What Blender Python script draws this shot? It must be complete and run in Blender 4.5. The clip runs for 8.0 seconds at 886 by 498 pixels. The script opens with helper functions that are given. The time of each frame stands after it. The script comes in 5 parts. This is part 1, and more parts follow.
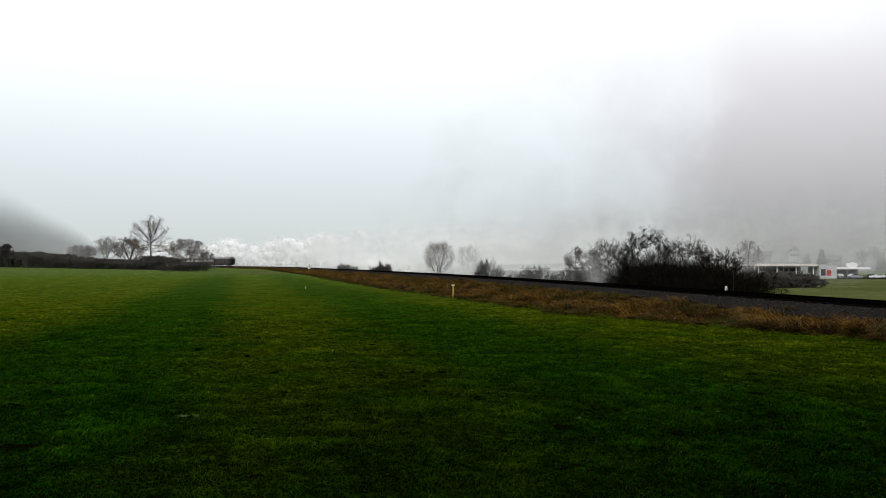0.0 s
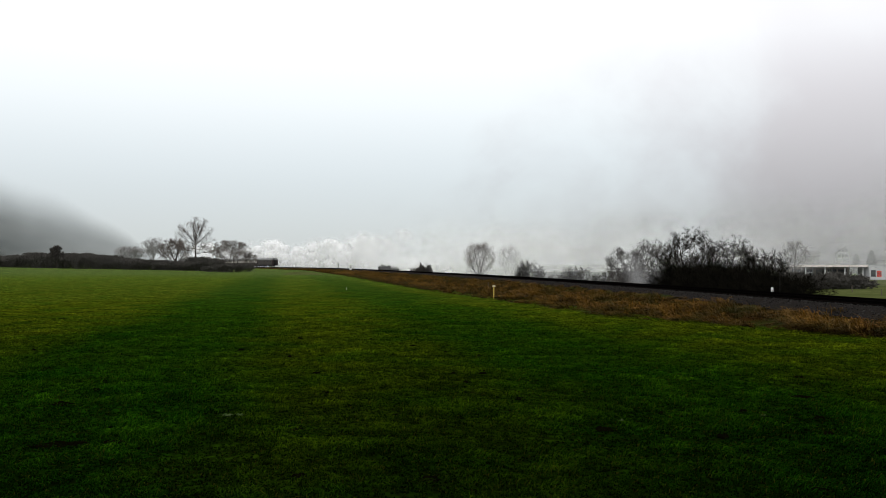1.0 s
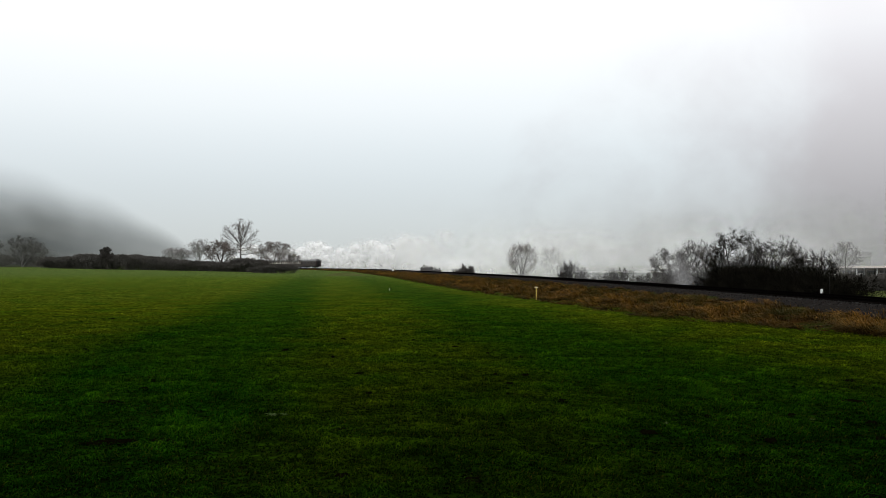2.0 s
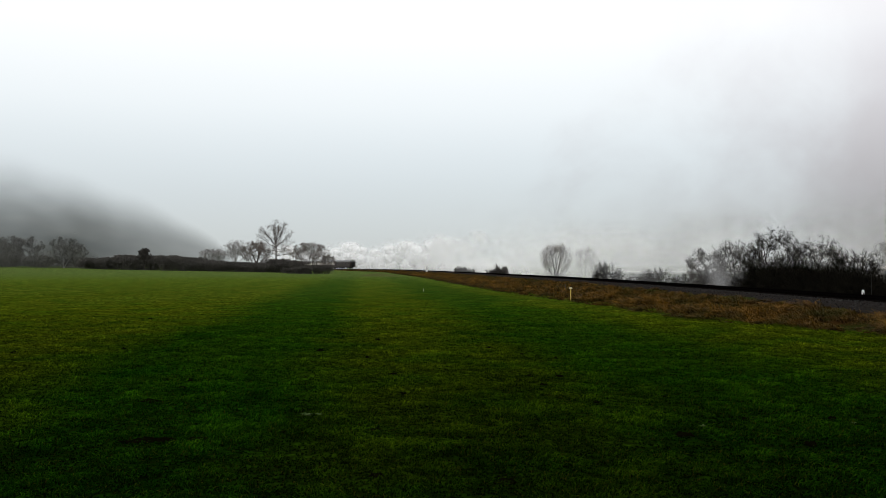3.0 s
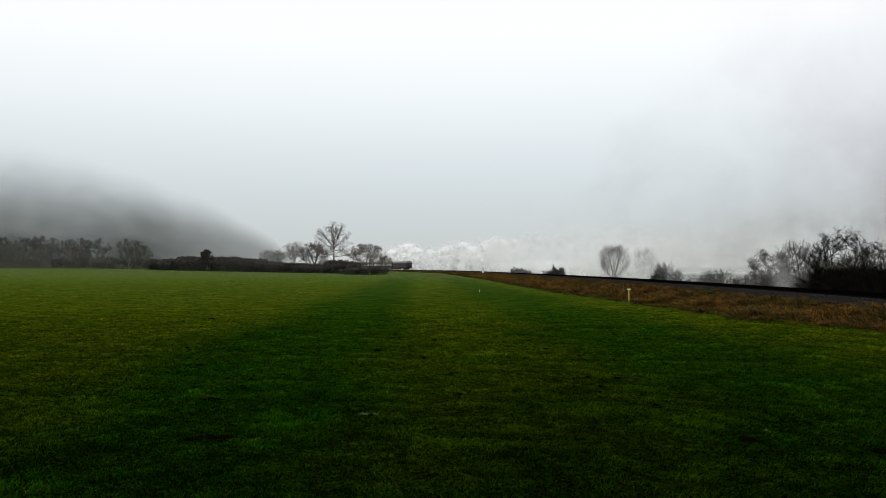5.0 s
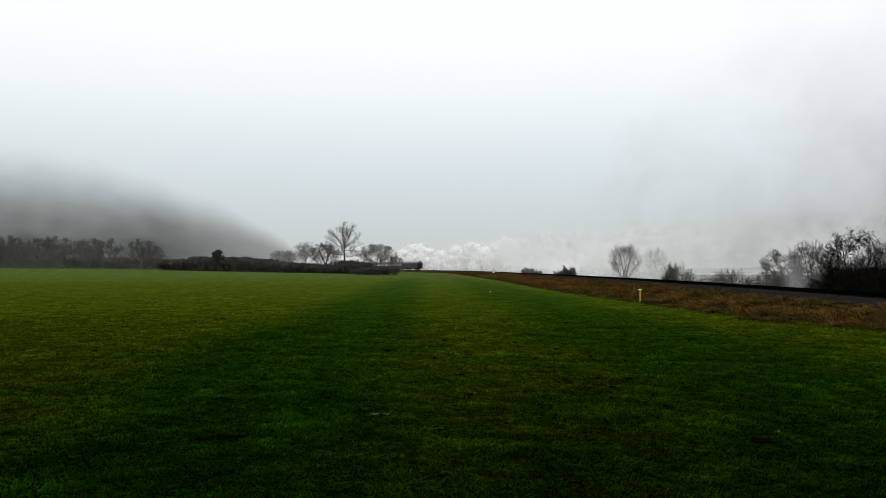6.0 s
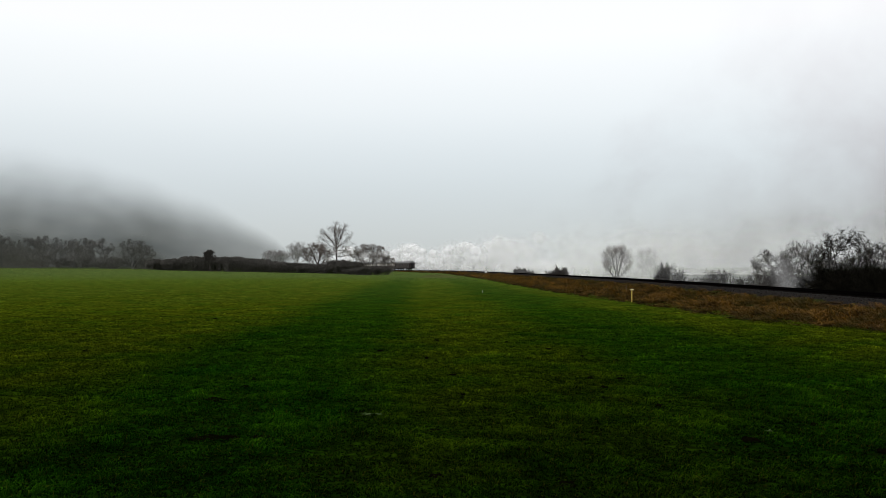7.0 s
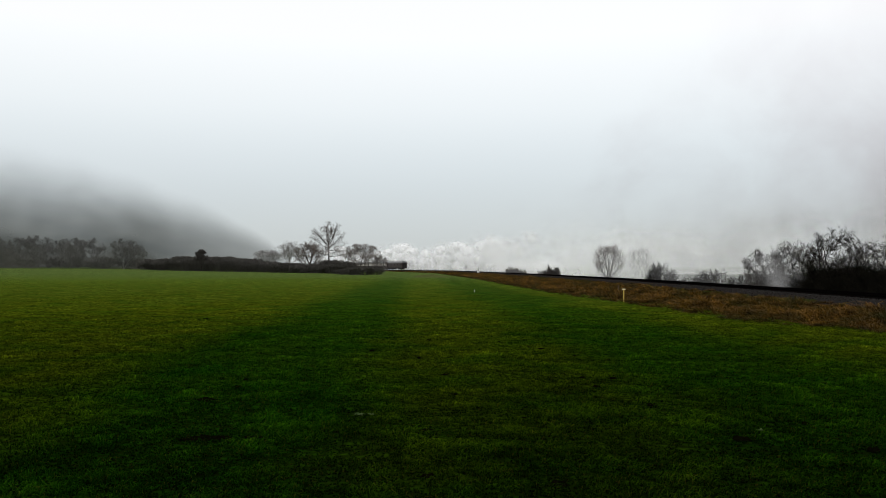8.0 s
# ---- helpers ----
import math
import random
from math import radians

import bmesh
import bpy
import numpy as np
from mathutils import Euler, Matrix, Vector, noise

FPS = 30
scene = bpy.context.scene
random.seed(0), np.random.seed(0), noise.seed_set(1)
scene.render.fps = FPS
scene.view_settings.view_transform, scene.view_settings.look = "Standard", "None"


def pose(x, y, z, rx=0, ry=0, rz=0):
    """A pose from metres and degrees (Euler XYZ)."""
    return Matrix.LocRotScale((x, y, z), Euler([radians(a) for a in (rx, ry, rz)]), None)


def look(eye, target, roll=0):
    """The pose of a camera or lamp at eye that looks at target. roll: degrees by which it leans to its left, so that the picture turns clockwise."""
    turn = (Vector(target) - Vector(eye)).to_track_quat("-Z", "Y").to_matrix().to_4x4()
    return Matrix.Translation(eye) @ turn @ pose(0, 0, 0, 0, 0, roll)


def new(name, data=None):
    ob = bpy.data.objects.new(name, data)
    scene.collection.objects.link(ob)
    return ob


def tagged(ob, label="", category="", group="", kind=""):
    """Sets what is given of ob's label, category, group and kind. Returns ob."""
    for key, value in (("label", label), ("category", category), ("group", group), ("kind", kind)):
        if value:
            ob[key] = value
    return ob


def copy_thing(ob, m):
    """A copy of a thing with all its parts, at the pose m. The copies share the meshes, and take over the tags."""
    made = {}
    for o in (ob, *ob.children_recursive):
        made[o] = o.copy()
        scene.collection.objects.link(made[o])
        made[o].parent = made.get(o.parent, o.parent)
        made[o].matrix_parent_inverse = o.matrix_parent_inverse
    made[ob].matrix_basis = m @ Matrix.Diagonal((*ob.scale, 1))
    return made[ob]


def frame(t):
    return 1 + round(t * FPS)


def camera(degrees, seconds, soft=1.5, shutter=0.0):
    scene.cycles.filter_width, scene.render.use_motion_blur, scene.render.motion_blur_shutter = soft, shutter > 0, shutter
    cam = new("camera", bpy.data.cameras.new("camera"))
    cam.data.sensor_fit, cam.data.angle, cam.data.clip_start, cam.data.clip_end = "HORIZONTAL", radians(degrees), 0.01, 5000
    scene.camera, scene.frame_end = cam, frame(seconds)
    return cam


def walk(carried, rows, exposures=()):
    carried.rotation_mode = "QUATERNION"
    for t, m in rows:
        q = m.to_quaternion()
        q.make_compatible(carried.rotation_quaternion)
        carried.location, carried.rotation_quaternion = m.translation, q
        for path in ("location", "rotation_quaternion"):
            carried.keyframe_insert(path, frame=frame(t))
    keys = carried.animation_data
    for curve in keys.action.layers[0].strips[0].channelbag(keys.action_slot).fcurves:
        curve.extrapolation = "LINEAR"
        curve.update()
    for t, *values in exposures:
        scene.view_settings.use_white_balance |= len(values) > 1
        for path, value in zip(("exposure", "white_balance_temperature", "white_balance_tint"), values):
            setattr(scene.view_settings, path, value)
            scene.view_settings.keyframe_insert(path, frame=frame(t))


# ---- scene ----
cam = camera(55.19, 8.0, soft=0.85)
EYE = 2.2
# seconds, yaw, pitch, roll in degrees: a hand-held pan from one standing place
ROWS = [
    (0.0, 0.00, 0.97, -0.05), (0.5, 1.33, 0.99, -0.03), (1.0, 2.75, 1.03, -0.03), (1.5, 4.24, 1.07, -0.03),
    (3.0, 7.88, 1.15, 0.00), (3.5, 8.90, 1.17, 0.01), (4.0, 9.98, 1.19, 0.02), (4.5, 10.96, 1.20, 0.03),
    (5.0, 11.68, 1.22, 0.02), (5.2, 11.89, 1.22, 0.02), (6.3, 12.44, 1.24, 0.00), (6.5, 12.38, 1.24, 0.00), (7.0, 11.87, 1.23, 0.00),
    (7.5, 11.65, 1.22, 0.01), (8.0, 11.35, 1.22, 0.02),
]
walk(cam, [(t, pose(0, 0, EYE, 90 + pitch, roll, yaw)) for t, yaw, pitch, roll in ROWS],
     exposures=((0.0, 0.09), (1.5, 0.03), (3.0, -0.02), (5.0, -0.06), (8.0, -0.06)))

# ---- world and light: a bright overcast morning with low mist ----
world = bpy.data.worlds.new("overcast_sky")
scene.world = world
world.use_nodes = True
wn, wl = world.node_tree.nodes, world.node_tree.links
wn.clear()


def wnode(kind, **sets):
    n = wn.new(kind)
    for k, v in sets.items():
        n.inputs[k].default_value = v
    return n


w_out = wn.new("ShaderNodeOutputWorld")
w_bg = wnode("ShaderNodeBackground", Strength=1.0)
w_sky = wn.new("ShaderNodeTexSky")
w_sky.sky_type, w_sky.sun_disc = "NISHITA", False
w_sky.sun_elevation, w_sky.sun_rotation = radians(38), radians(200)
w_skyscale = wn.new("ShaderNodeVectorMath")
w_skyscale.operation = "SCALE"
w_skyscale.inputs["Scale"].default_value = 0.012
w_co = wn.new("ShaderNodeTexCoord")
w_sep = wn.new("ShaderNodeSeparateXYZ")
w_ramp = wn.new("ShaderNodeValToRGB")
w_ramp.color_ramp.interpolation = "B_SPLINE"
stops = w_ramp.color_ramp.elements
stops[0].position, stops[0].color = 0.0, (0.52, 0.56, 0.57, 1)
stops[1].position, stops[1].color = 1.0, (1.25, 1.27, 1.3, 1)
for at, c in ((0.05, (0.56, 0.60, 0.62)), (0.11, (0.66, 0.71, 0.735)), (0.18, (0.85, 0.895, 0.91)), (0.27, (1.02, 1.03, 1.03)), (0.45, (1.15, 1.16, 1.17))):
    e = stops.new(at)
    e.color = (*c, 1)


def wmath(op, a, b, c=None):
    n = wn.new("ShaderNodeMath")
    n.operation = op
    for sock, v in zip(n.inputs, (a, b, c)):
        if v is None:
            continue
        if isinstance(v, (int, float)):
            sock.default_value = v
        else:
            wl.new(v, sock)
    return n.outputs[0]


def wsmooth(v, lo, hi):
    n = wn.new("ShaderNodeMapRange")
    n.interpolation_type = "SMOOTHSTEP"
    n.inputs["From Min"].default_value, n.inputs["From Max"].default_value = lo, hi
    wl.new(v, n.inputs["Value"])
    return n.outputs[0]


w_add = wn.new("ShaderNodeVectorMath")
wl.new(w_co.outputs["Generated"], w_sep.inputs[0])
wl.new(w_sep.outputs["Z"], w_ramp.inputs["Fac"])
wl.new(w_sky.outputs[0], w_skyscale.inputs[0])
wl.new(w_ramp.outputs[0], w_add.inputs[0])
wl.new(w_skyscale.outputs[0], w_add.inputs[1])
# old engine smoke drifting over the village: a soft billowing bank
w_noise = wnode("ShaderNodeTexNoise", Scale=6.5, Detail=5.0, Roughness=0.52, Distortion=0.25)
wl.new(w_co.outputs["Generated"], w_noise.inputs["Vector"])
w_edge = wmath("MULTIPLY_ADD", w_sep.outputs["Z"], -0.42, w_sep.outputs["X"])
w_edge = wmath("MULTIPLY_ADD", w_noise.outputs["Fac"], 0.62, w_edge)
w_smoke = wsmooth(w_edge, 0.26, 0.66)
w_smoke = wmath("MULTIPLY", w_smoke, wsmooth(w_sep.outputs["Y"], 0.2, 0.7))
w_smoke = wmath("MULTIPLY", w_smoke, wsmooth(w_sep.outputs["Z"], 0.37, 0.17))
w_smokecol = wn.new("ShaderNodeValToRGB")
w_smokecol.color_ramp.elements[0].position, w_smokecol.color_ramp.elements[0].color = 0.0, (0.27, 0.27, 0.275, 1)
w_smokecol.color_ramp.elements[1].position, w_smokecol.color_ramp.elements[1].color = 0.25, (0.85, 0.84, 0.88, 1)
w_smokecol.color_ramp.elements.new(0.10).color = (0.50, 0.495, 0.515, 1)
wl.new(w_sep.outputs["Z"], w_smokecol.inputs[0])
w_mix = wn.new("ShaderNodeMix")
w_mix.data_type = "RGBA"
wl.new(w_smoke, w_mix.inputs[0])
wl.new(w_add.outputs[0], w_mix.inputs[6])
wl.new(w_smokecol.outputs[0], w_mix.inputs[7])
wl.new(w_mix.outputs[2], w_bg.inputs["Color"])
wl.new(w_bg.outputs[0], w_out.inputs[0])

sun = new("sun", bpy.data.lights.new("sun", "SUN"))
sun.data.energy, sun.data.angle, sun.data.color = 1.1, radians(30), (1.0, 0.97, 0.93)
sun.matrix_world = look((-60, -90, 150), (0, 60, 0))
scene.cycles.transparent_max_bounces = 160


# ---- materials ----
class Mat:
    """A small builder of node materials with world-sized textures."""

    def __init__(self, name, rough=0.8, metal=0.0):
        self.m = bpy.data.materials.new(name)
        self.m.use_nodes = True
        self.n, self.l = self.m.node_tree.nodes, self.m.node_tree.links
        self.b = self.n["Principled BSDF"]
        self.b.inputs["Roughness"].default_value = rough
        self.b.inputs["Metallic"].default_value = metal
        self.b.inputs["Specular IOR Level"].default_value = 0.25
        self.co = self.n.new("ShaderNodeTexCoord")

    def noise(self, scale, detail=4.0, coord="Object", distort=0.0, stretch=None):
        t = self.n.new("ShaderNodeTexNoise")
        t.inputs["Scale"].default_value, t.inputs["Detail"].default_value, t.inputs["Distortion"].default_value = scale, detail, distort
        src = self.co.outputs[coord]
        if stretch:
            mp = self.n.new("ShaderNodeMapping")
            mp.inputs["Scale"].default_value = stretch
            self.l.new(src, mp.inputs[0])
            src = mp.outputs[0]
        self.l.new(src, t.inputs["Vector"])
        return t.outputs["Fac"]

    def ramp(self, fac, *pairs):
        r = self.n.new("ShaderNodeValToRGB")
        r.color_ramp.elements[0].position, r.color_ramp.elements[0].color = pairs[0][0], (*pairs[0][1], 1)
        r.color_ramp.elements[1].position, r.color_ramp.elements[1].color = pairs[-1][0], (*pairs[-1][1], 1)
        for p, c in pairs[1:-1]:
            r.color_ramp.elements.new(p).color = (*c, 1)
        self.l.new(fac, r.inputs[0])
        return r.outputs[0]

    def mix(self, fac, a, b, how="MIX"):
        x = self.n.new("ShaderNodeMix")
        x.data_type, x.blend_type = "RGBA", how
        for sock, v in ((x.inputs[0], fac), (x.inputs[6], a), (x.inputs[7], b)):
            if isinstance(v, (int, float)):
                sock.default_value = v
            elif isinstance(v, tuple):
                sock.default_value = (*v, 1)
            else:
                self.l.new(v, sock)
        return x.outputs[2]

    def info(self, kind="Random"):
        if kind == "Random":
            return self.n.new("ShaderNodeObjectInfo").outputs["Random"]
        return self.n.new("ShaderNodeNewGeometry").outputs["Random Per Island"]

    def color(self, c):
        if isinstance(c, tuple):
            self.b.inputs["Base Color"].default_value = (*c, 1)
        else:
            self.l.new(c, self.b.inputs["Base Color"])
        return self

    def bump(self, fac, strength=0.4, dist=0.05):
        b = self.n.new("ShaderNodeBump")
        b.inputs["Strength"].default_value, b.inputs["Distance"].default_value = strength, dist
        self.l.new(fac, b.inputs["Height"])
        self.l.new(b.outputs[0], self.b.inputs["Normal"])
        return self


def painted(name, c, rough=0.5, metal=0.0, wear=0.25, scale=3.0):
    m = Mat(name, rough, metal)
    dark = tuple(v * (1 - wear) for v in c)
    m.color(m.mix(m.noise(scale * 7, 5), m.ramp(m.noise(scale, 4), (0.35, dark), (0.6, c)), dark, "MIX") if wear > 0.4 else m.ramp(m.noise(scale, 6), (0.3, dark), (0.62, c)))
    m.bump(m.noise(scale * 12, 3), 0.1, 0.01)
    return m.m


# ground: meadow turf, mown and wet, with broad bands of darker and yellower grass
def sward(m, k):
    """Turf colour: green that gives way to yellower grass farther out, and a belt of deeper green that runs up the
    meadow where it was mown last. The dark near end and the pale far end put vignetting and mist into the colour."""
    def calc(op, a, b, c):
        n = m.n.new("ShaderNodeMath")
        n.operation = op
        for sock, v in zip(n.inputs, (a, b, c)):
            if isinstance(v, (int, float)):
                sock.default_value = v
            else:
                m.l.new(v, sock)
        return n.outputs[0]

    sep = m.n.new("ShaderNodeSeparateXYZ")
    m.l.new(m.co.outputs["Object"], sep.inputs[0])
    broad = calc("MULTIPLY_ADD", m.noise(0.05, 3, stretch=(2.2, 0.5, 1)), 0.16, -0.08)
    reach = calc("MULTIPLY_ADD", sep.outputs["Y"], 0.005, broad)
    # grade by distance painted in: vignetting darkens the near end, mist pales the far
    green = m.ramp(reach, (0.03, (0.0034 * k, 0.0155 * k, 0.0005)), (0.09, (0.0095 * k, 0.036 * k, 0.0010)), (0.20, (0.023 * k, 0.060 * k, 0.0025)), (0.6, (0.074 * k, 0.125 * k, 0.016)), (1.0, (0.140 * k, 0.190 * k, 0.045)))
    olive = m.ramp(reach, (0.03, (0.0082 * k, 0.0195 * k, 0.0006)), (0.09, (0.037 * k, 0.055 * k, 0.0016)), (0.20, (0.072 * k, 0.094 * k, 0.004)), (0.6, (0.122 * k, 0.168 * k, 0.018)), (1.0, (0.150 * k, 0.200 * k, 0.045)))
    across = calc("MULTIPLY_ADD", sep.outputs["Y"], 0.238, sep.outputs["X"])
    across = calc("MULTIPLY_ADD", calc("ADD", m.noise(0.14, 5), -0.5, 0.0), 6.0, across)
    side = m.ramp(calc("MULTIPLY_ADD", across, 0.02, 0.5), (0.34, (1, 1, 1)), (0.405, (0.0, 0.0, 0.0)), (0.465, (0.0, 0.0, 0.0)), (0.505, (0.85, 0.85, 0.85)), (0.56, (0.8, 0.8, 0.8)), (0.61, (0.05, 0.05, 0.05)), (0.67, (0.1, 0.1, 0.1)), (0.725, (0.9, 0.9, 0.9)))
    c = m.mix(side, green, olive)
    c = m.mix(1.0, c, m.ramp(m.noise(0.9, 4, stretch=(0.8, 1.3, 1)), (0.37, (0.62, 0.66, 0.63)), (0.60, (1.22, 1.19, 1.10))), "MULTIPLY")
    lush = m.mix(1.0, c, (0.5, 0.85, 0.8), "MULTIPLY")
    c = m.mix(m.ramp(m.noise(0.5, 5), (0.45, (0, 0, 0)), (0.66, (0.8, 0.8, 0.8))), c, lush)
    c = m.mix(1.0, c, m.ramp(m.noise(3.6, 6, stretch=(1.2, 0.8, 1)), (0.37, (0.62, 0.64, 0.62)), (0.50, (0.97, 0.97, 0.97)), (0.64, (1.28, 1.26, 1.20))), "MULTIPLY")
    return m.mix(1.0, c, m.ramp(m.noise(13, 3, stretch=(1.0, 0.7, 1)), (0.36, (0.80, 0.82, 0.80)), (0.64, (1.30, 1.28, 1.22))), "MULTIPLY")


g = Mat("meadow_turf", 1.0)
g.b.inputs["Specular IOR Level"].default_value = 0.0
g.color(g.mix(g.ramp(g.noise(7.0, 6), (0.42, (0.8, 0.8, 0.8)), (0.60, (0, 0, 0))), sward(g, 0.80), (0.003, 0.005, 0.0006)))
g.bump(g.noise(4.5, 6), 0.7, 0.08)
MAT_TURF = g.m
# far turf with the haze over it put into a paler colour
g = Mat("hazed_rough_meadow", 1.0)
g.b.inputs["Specular IOR Level"].default_value = 0.0
g.color(g.mix(g.ramp(g.noise(1.2, 5), (0.4, (0, 0, 0)), (0.65, (0.7, 0.7, 0.7))), g.ramp(g.noise(0.08, 4, stretch=(0.6, 2, 1)), (0.35, (0.048, 0.062, 0.018)), (0.65, (0.092, 0.102, 0.038))), (0.042, 0.05, 0.015)))
g.bump(g.noise(6, 5), 0.8, 0.1)
MAT_FAR_TURF = g.m

g = Mat("grass_blade", 0.8)
g.b.inputs["Specular IOR Level"].default_value = 0.0
g_isle = g.info("isle")
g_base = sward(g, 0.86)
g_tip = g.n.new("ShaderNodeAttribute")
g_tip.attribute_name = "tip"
# blades pale towards the tip; the dark roots paint in shade between tufts
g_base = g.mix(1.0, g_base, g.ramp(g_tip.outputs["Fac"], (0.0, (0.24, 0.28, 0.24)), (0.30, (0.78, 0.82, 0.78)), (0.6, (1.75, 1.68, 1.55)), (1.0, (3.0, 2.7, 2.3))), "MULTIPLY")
g_base = g.mix(1.0, g_base, g.ramp(g_isle, (0.0, (0.70, 0.74, 0.70)), (0.6, (1.02, 1.02, 1.02)), (1.0, (1.32, 1.28, 1.18))), "MULTIPLY")
g.color(g.mix(g.ramp(g_isle, (0.0, (0, 0, 0)), (0.90, (0, 0, 0)), (0.95, (0.5, 0.5, 0.5))), g_base, (0.035, 0.028, 0.005)))
MAT_BLADE = g.m
g = Mat("near_black_soil", 0.9)
g.b.inputs["Specular IOR Level"].default_value = 0.0
MAT_SOIL = g.color(g.ramp(g.noise(18, 4), (0.3, (0.0009, 0.0010, 0.0004)), (0.7, (0.0030, 0.0028, 0.0010)))).bump(g.noise(30, 4), 0.8, 0.03).m
g = Mat("pale_weed_leaf", 0.9)
g.b.inputs["Specular IOR Level"].default_value = 0.0
MAT_WEED = g.color(g.ramp(g.noise(14, 4), (0.3, (0.012, 0.028, 0.006)), (0.7, (0.055, 0.075, 0.03)))).m

g = Mat("dry_grass", 0.9)
g.b.inputs["Specular IOR Level"].default_value = 0.05
g_patch = g.noise(0.55, 4)
g_isle = g.info("isle")
g_straw = g.ramp(g_isle, (0.0, (0.082, 0.043, 0.0066)), (0.5, (0.112, 0.061, 0.0092)), (0.85, (0.142, 0.080, 0.0128)), (1.0, (0.18, 0.108, 0.022)))
g_straw = g.mix(1.0, g_straw, g.ramp(g.noise(1.9, 4), (0.38, (0.22, 0.22, 0.22)), (0.50, (0.8, 0.8, 0.8)), (0.64, (2.0, 1.85, 1.6))), "MULTIPLY")
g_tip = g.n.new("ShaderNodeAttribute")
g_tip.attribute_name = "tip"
# dark feet and bright tops put the tussocks' light and shade into the colour
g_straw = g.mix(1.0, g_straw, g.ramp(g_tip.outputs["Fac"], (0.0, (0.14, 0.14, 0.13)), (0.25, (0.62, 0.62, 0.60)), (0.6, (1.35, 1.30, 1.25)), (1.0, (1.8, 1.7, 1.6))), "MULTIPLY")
g.color(g.mix(g.ramp(g_patch, (0.52, (0, 0, 0)), (0.66, (0.8, 0.8, 0.8))), g_straw, (0.030, 0.036, 0.006)))
MAT_STRAW = g.m

g = Mat("bank_soil", 1.0)
g.b.inputs["Specular IOR Level"].default_value = 0.0
g.color(g.mix(g.ramp(g.noise(0.6, 4), (0.4, (0, 0, 0)), (0.6, (1, 1, 1))), g.ramp(g.noise(7, 5), (0.3, (0.016, 0.008, 0.003)), (0.7, (0.055, 0.028, 0.008))), (0.018, 0.024, 0.005)))
g.bump(g.noise(9, 5), 1.0, 0.12)
MAT_BANK = g.m

g = Mat("ballast_stone", 0.95)
g.b.inputs["Specular IOR Level"].default_value = 0.08
g.color(g.mix(g.ramp(g.noise(0.5, 3), (0.35, (0, 0, 0)), (0.7, (0.6, 0.6, 0.6))), g.ramp(g.noise(16, 4), (0.3, (0.008, 0.0072, 0.0066)), (0.7, (0.028, 0.0248, 0.0228))), (0.015, 0.012, 0.010)))
g.bump(g.noise(20, 3), 1.0, 0.08)
MAT_BALLAST = g.m
g = Mat("ballast_piece", 0.95)
g.b.inputs["Specular IOR Level"].default_value = 0.1
g.color(g.ramp(g.info("isle"), (0.0, (0.012, 0.011, 0.011)), (0.7, (0.020, 0.0185, 0.0175)), (1.0, (0.05, 0.047, 0.045))))
MAT_STONES = g.m
MAT_RAIL = painted("rusty_rail_steel", (0.0035, 0.003, 0.0028), 0.6, 0.0, 0.5, 5)
MAT_SLEEPER = painted("tarred_oak", (0.006, 0.005, 0.0045), 0.85, 0, 0.5, 6)
for m_dark in (MAT_RAIL, MAT_SLEEPER, MAT_BALLAST):
    m_dark.node_tree.nodes["Principled BSDF"].inputs["Specular IOR Level"].default_value = 0.0


def bark(name, lo, hi, gloss=0.1):
    m = Mat(name, 0.9)
    m.b.inputs["Specular IOR Level"].default_value = gloss
    m.color(m.ramp(m.noise(1.3, 5), (0.3, lo), (0.7, hi)))
    m.bump(m.noise(12, 4, stretch=(1, 1, 0.25)), 0.5, 0.03)
    return m.m


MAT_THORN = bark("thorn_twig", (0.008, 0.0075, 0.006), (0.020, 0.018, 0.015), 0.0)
MAT_BARK = bark("grey_bark", (0.035, 0.030, 0.027), (0.085, 0.074, 0.068))
MAT_TWIG = bark("brown_twig", (0.11, 0.092, 0.082), (0.19, 0.165, 0.15))
MAT_SHRUB = bark("dark_shrub_twig", (0.034, 0.031, 0.028), (0.080, 0.071, 0.064))
MAT_HEDGE = bark("hedge_twig", (0.066, 0.062, 0.055), (0.112, 0.105, 0.096))
# twigs and needles of far trees: the mist before them is put into these colours
MAT_PALE = bark("haze_paled_twig", (0.24, 0.232, 0.228), (0.34, 0.332, 0.328))
MAT_MURK = bark("haze_greyed_twig", (0.098, 0.099, 0.093), (0.136, 0.136, 0.128))
MAT_HAZED_SPRUCE = bark("haze_greyed_spruce", (0.10, 0.105, 0.10), (0.15, 0.155, 0.15))
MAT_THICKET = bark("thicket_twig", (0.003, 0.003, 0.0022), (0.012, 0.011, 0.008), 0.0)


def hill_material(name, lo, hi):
    """Woods with the mist put into the material: greyed tones, and tops that fade for low cloud by how much each corner
    still covers.
    """
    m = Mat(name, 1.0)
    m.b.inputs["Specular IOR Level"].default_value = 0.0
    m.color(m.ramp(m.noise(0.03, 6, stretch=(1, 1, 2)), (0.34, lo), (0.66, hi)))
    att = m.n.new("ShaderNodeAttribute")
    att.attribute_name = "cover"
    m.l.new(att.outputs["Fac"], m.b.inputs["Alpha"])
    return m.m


MAT_HILL = hill_material("hazed_woods", (0.026, 0.032, 0.030), (0.062, 0.068, 0.062))
MAT_WOODFOOT = hill_material("hazed_wood_foot", (0.030, 0.032, 0.026), (0.052, 0.052, 0.043))
MAT_HILL_FAR = hill_material("haze_paled_slope", (0.16, 0.16, 0.16), (0.24, 0.24, 0.24))


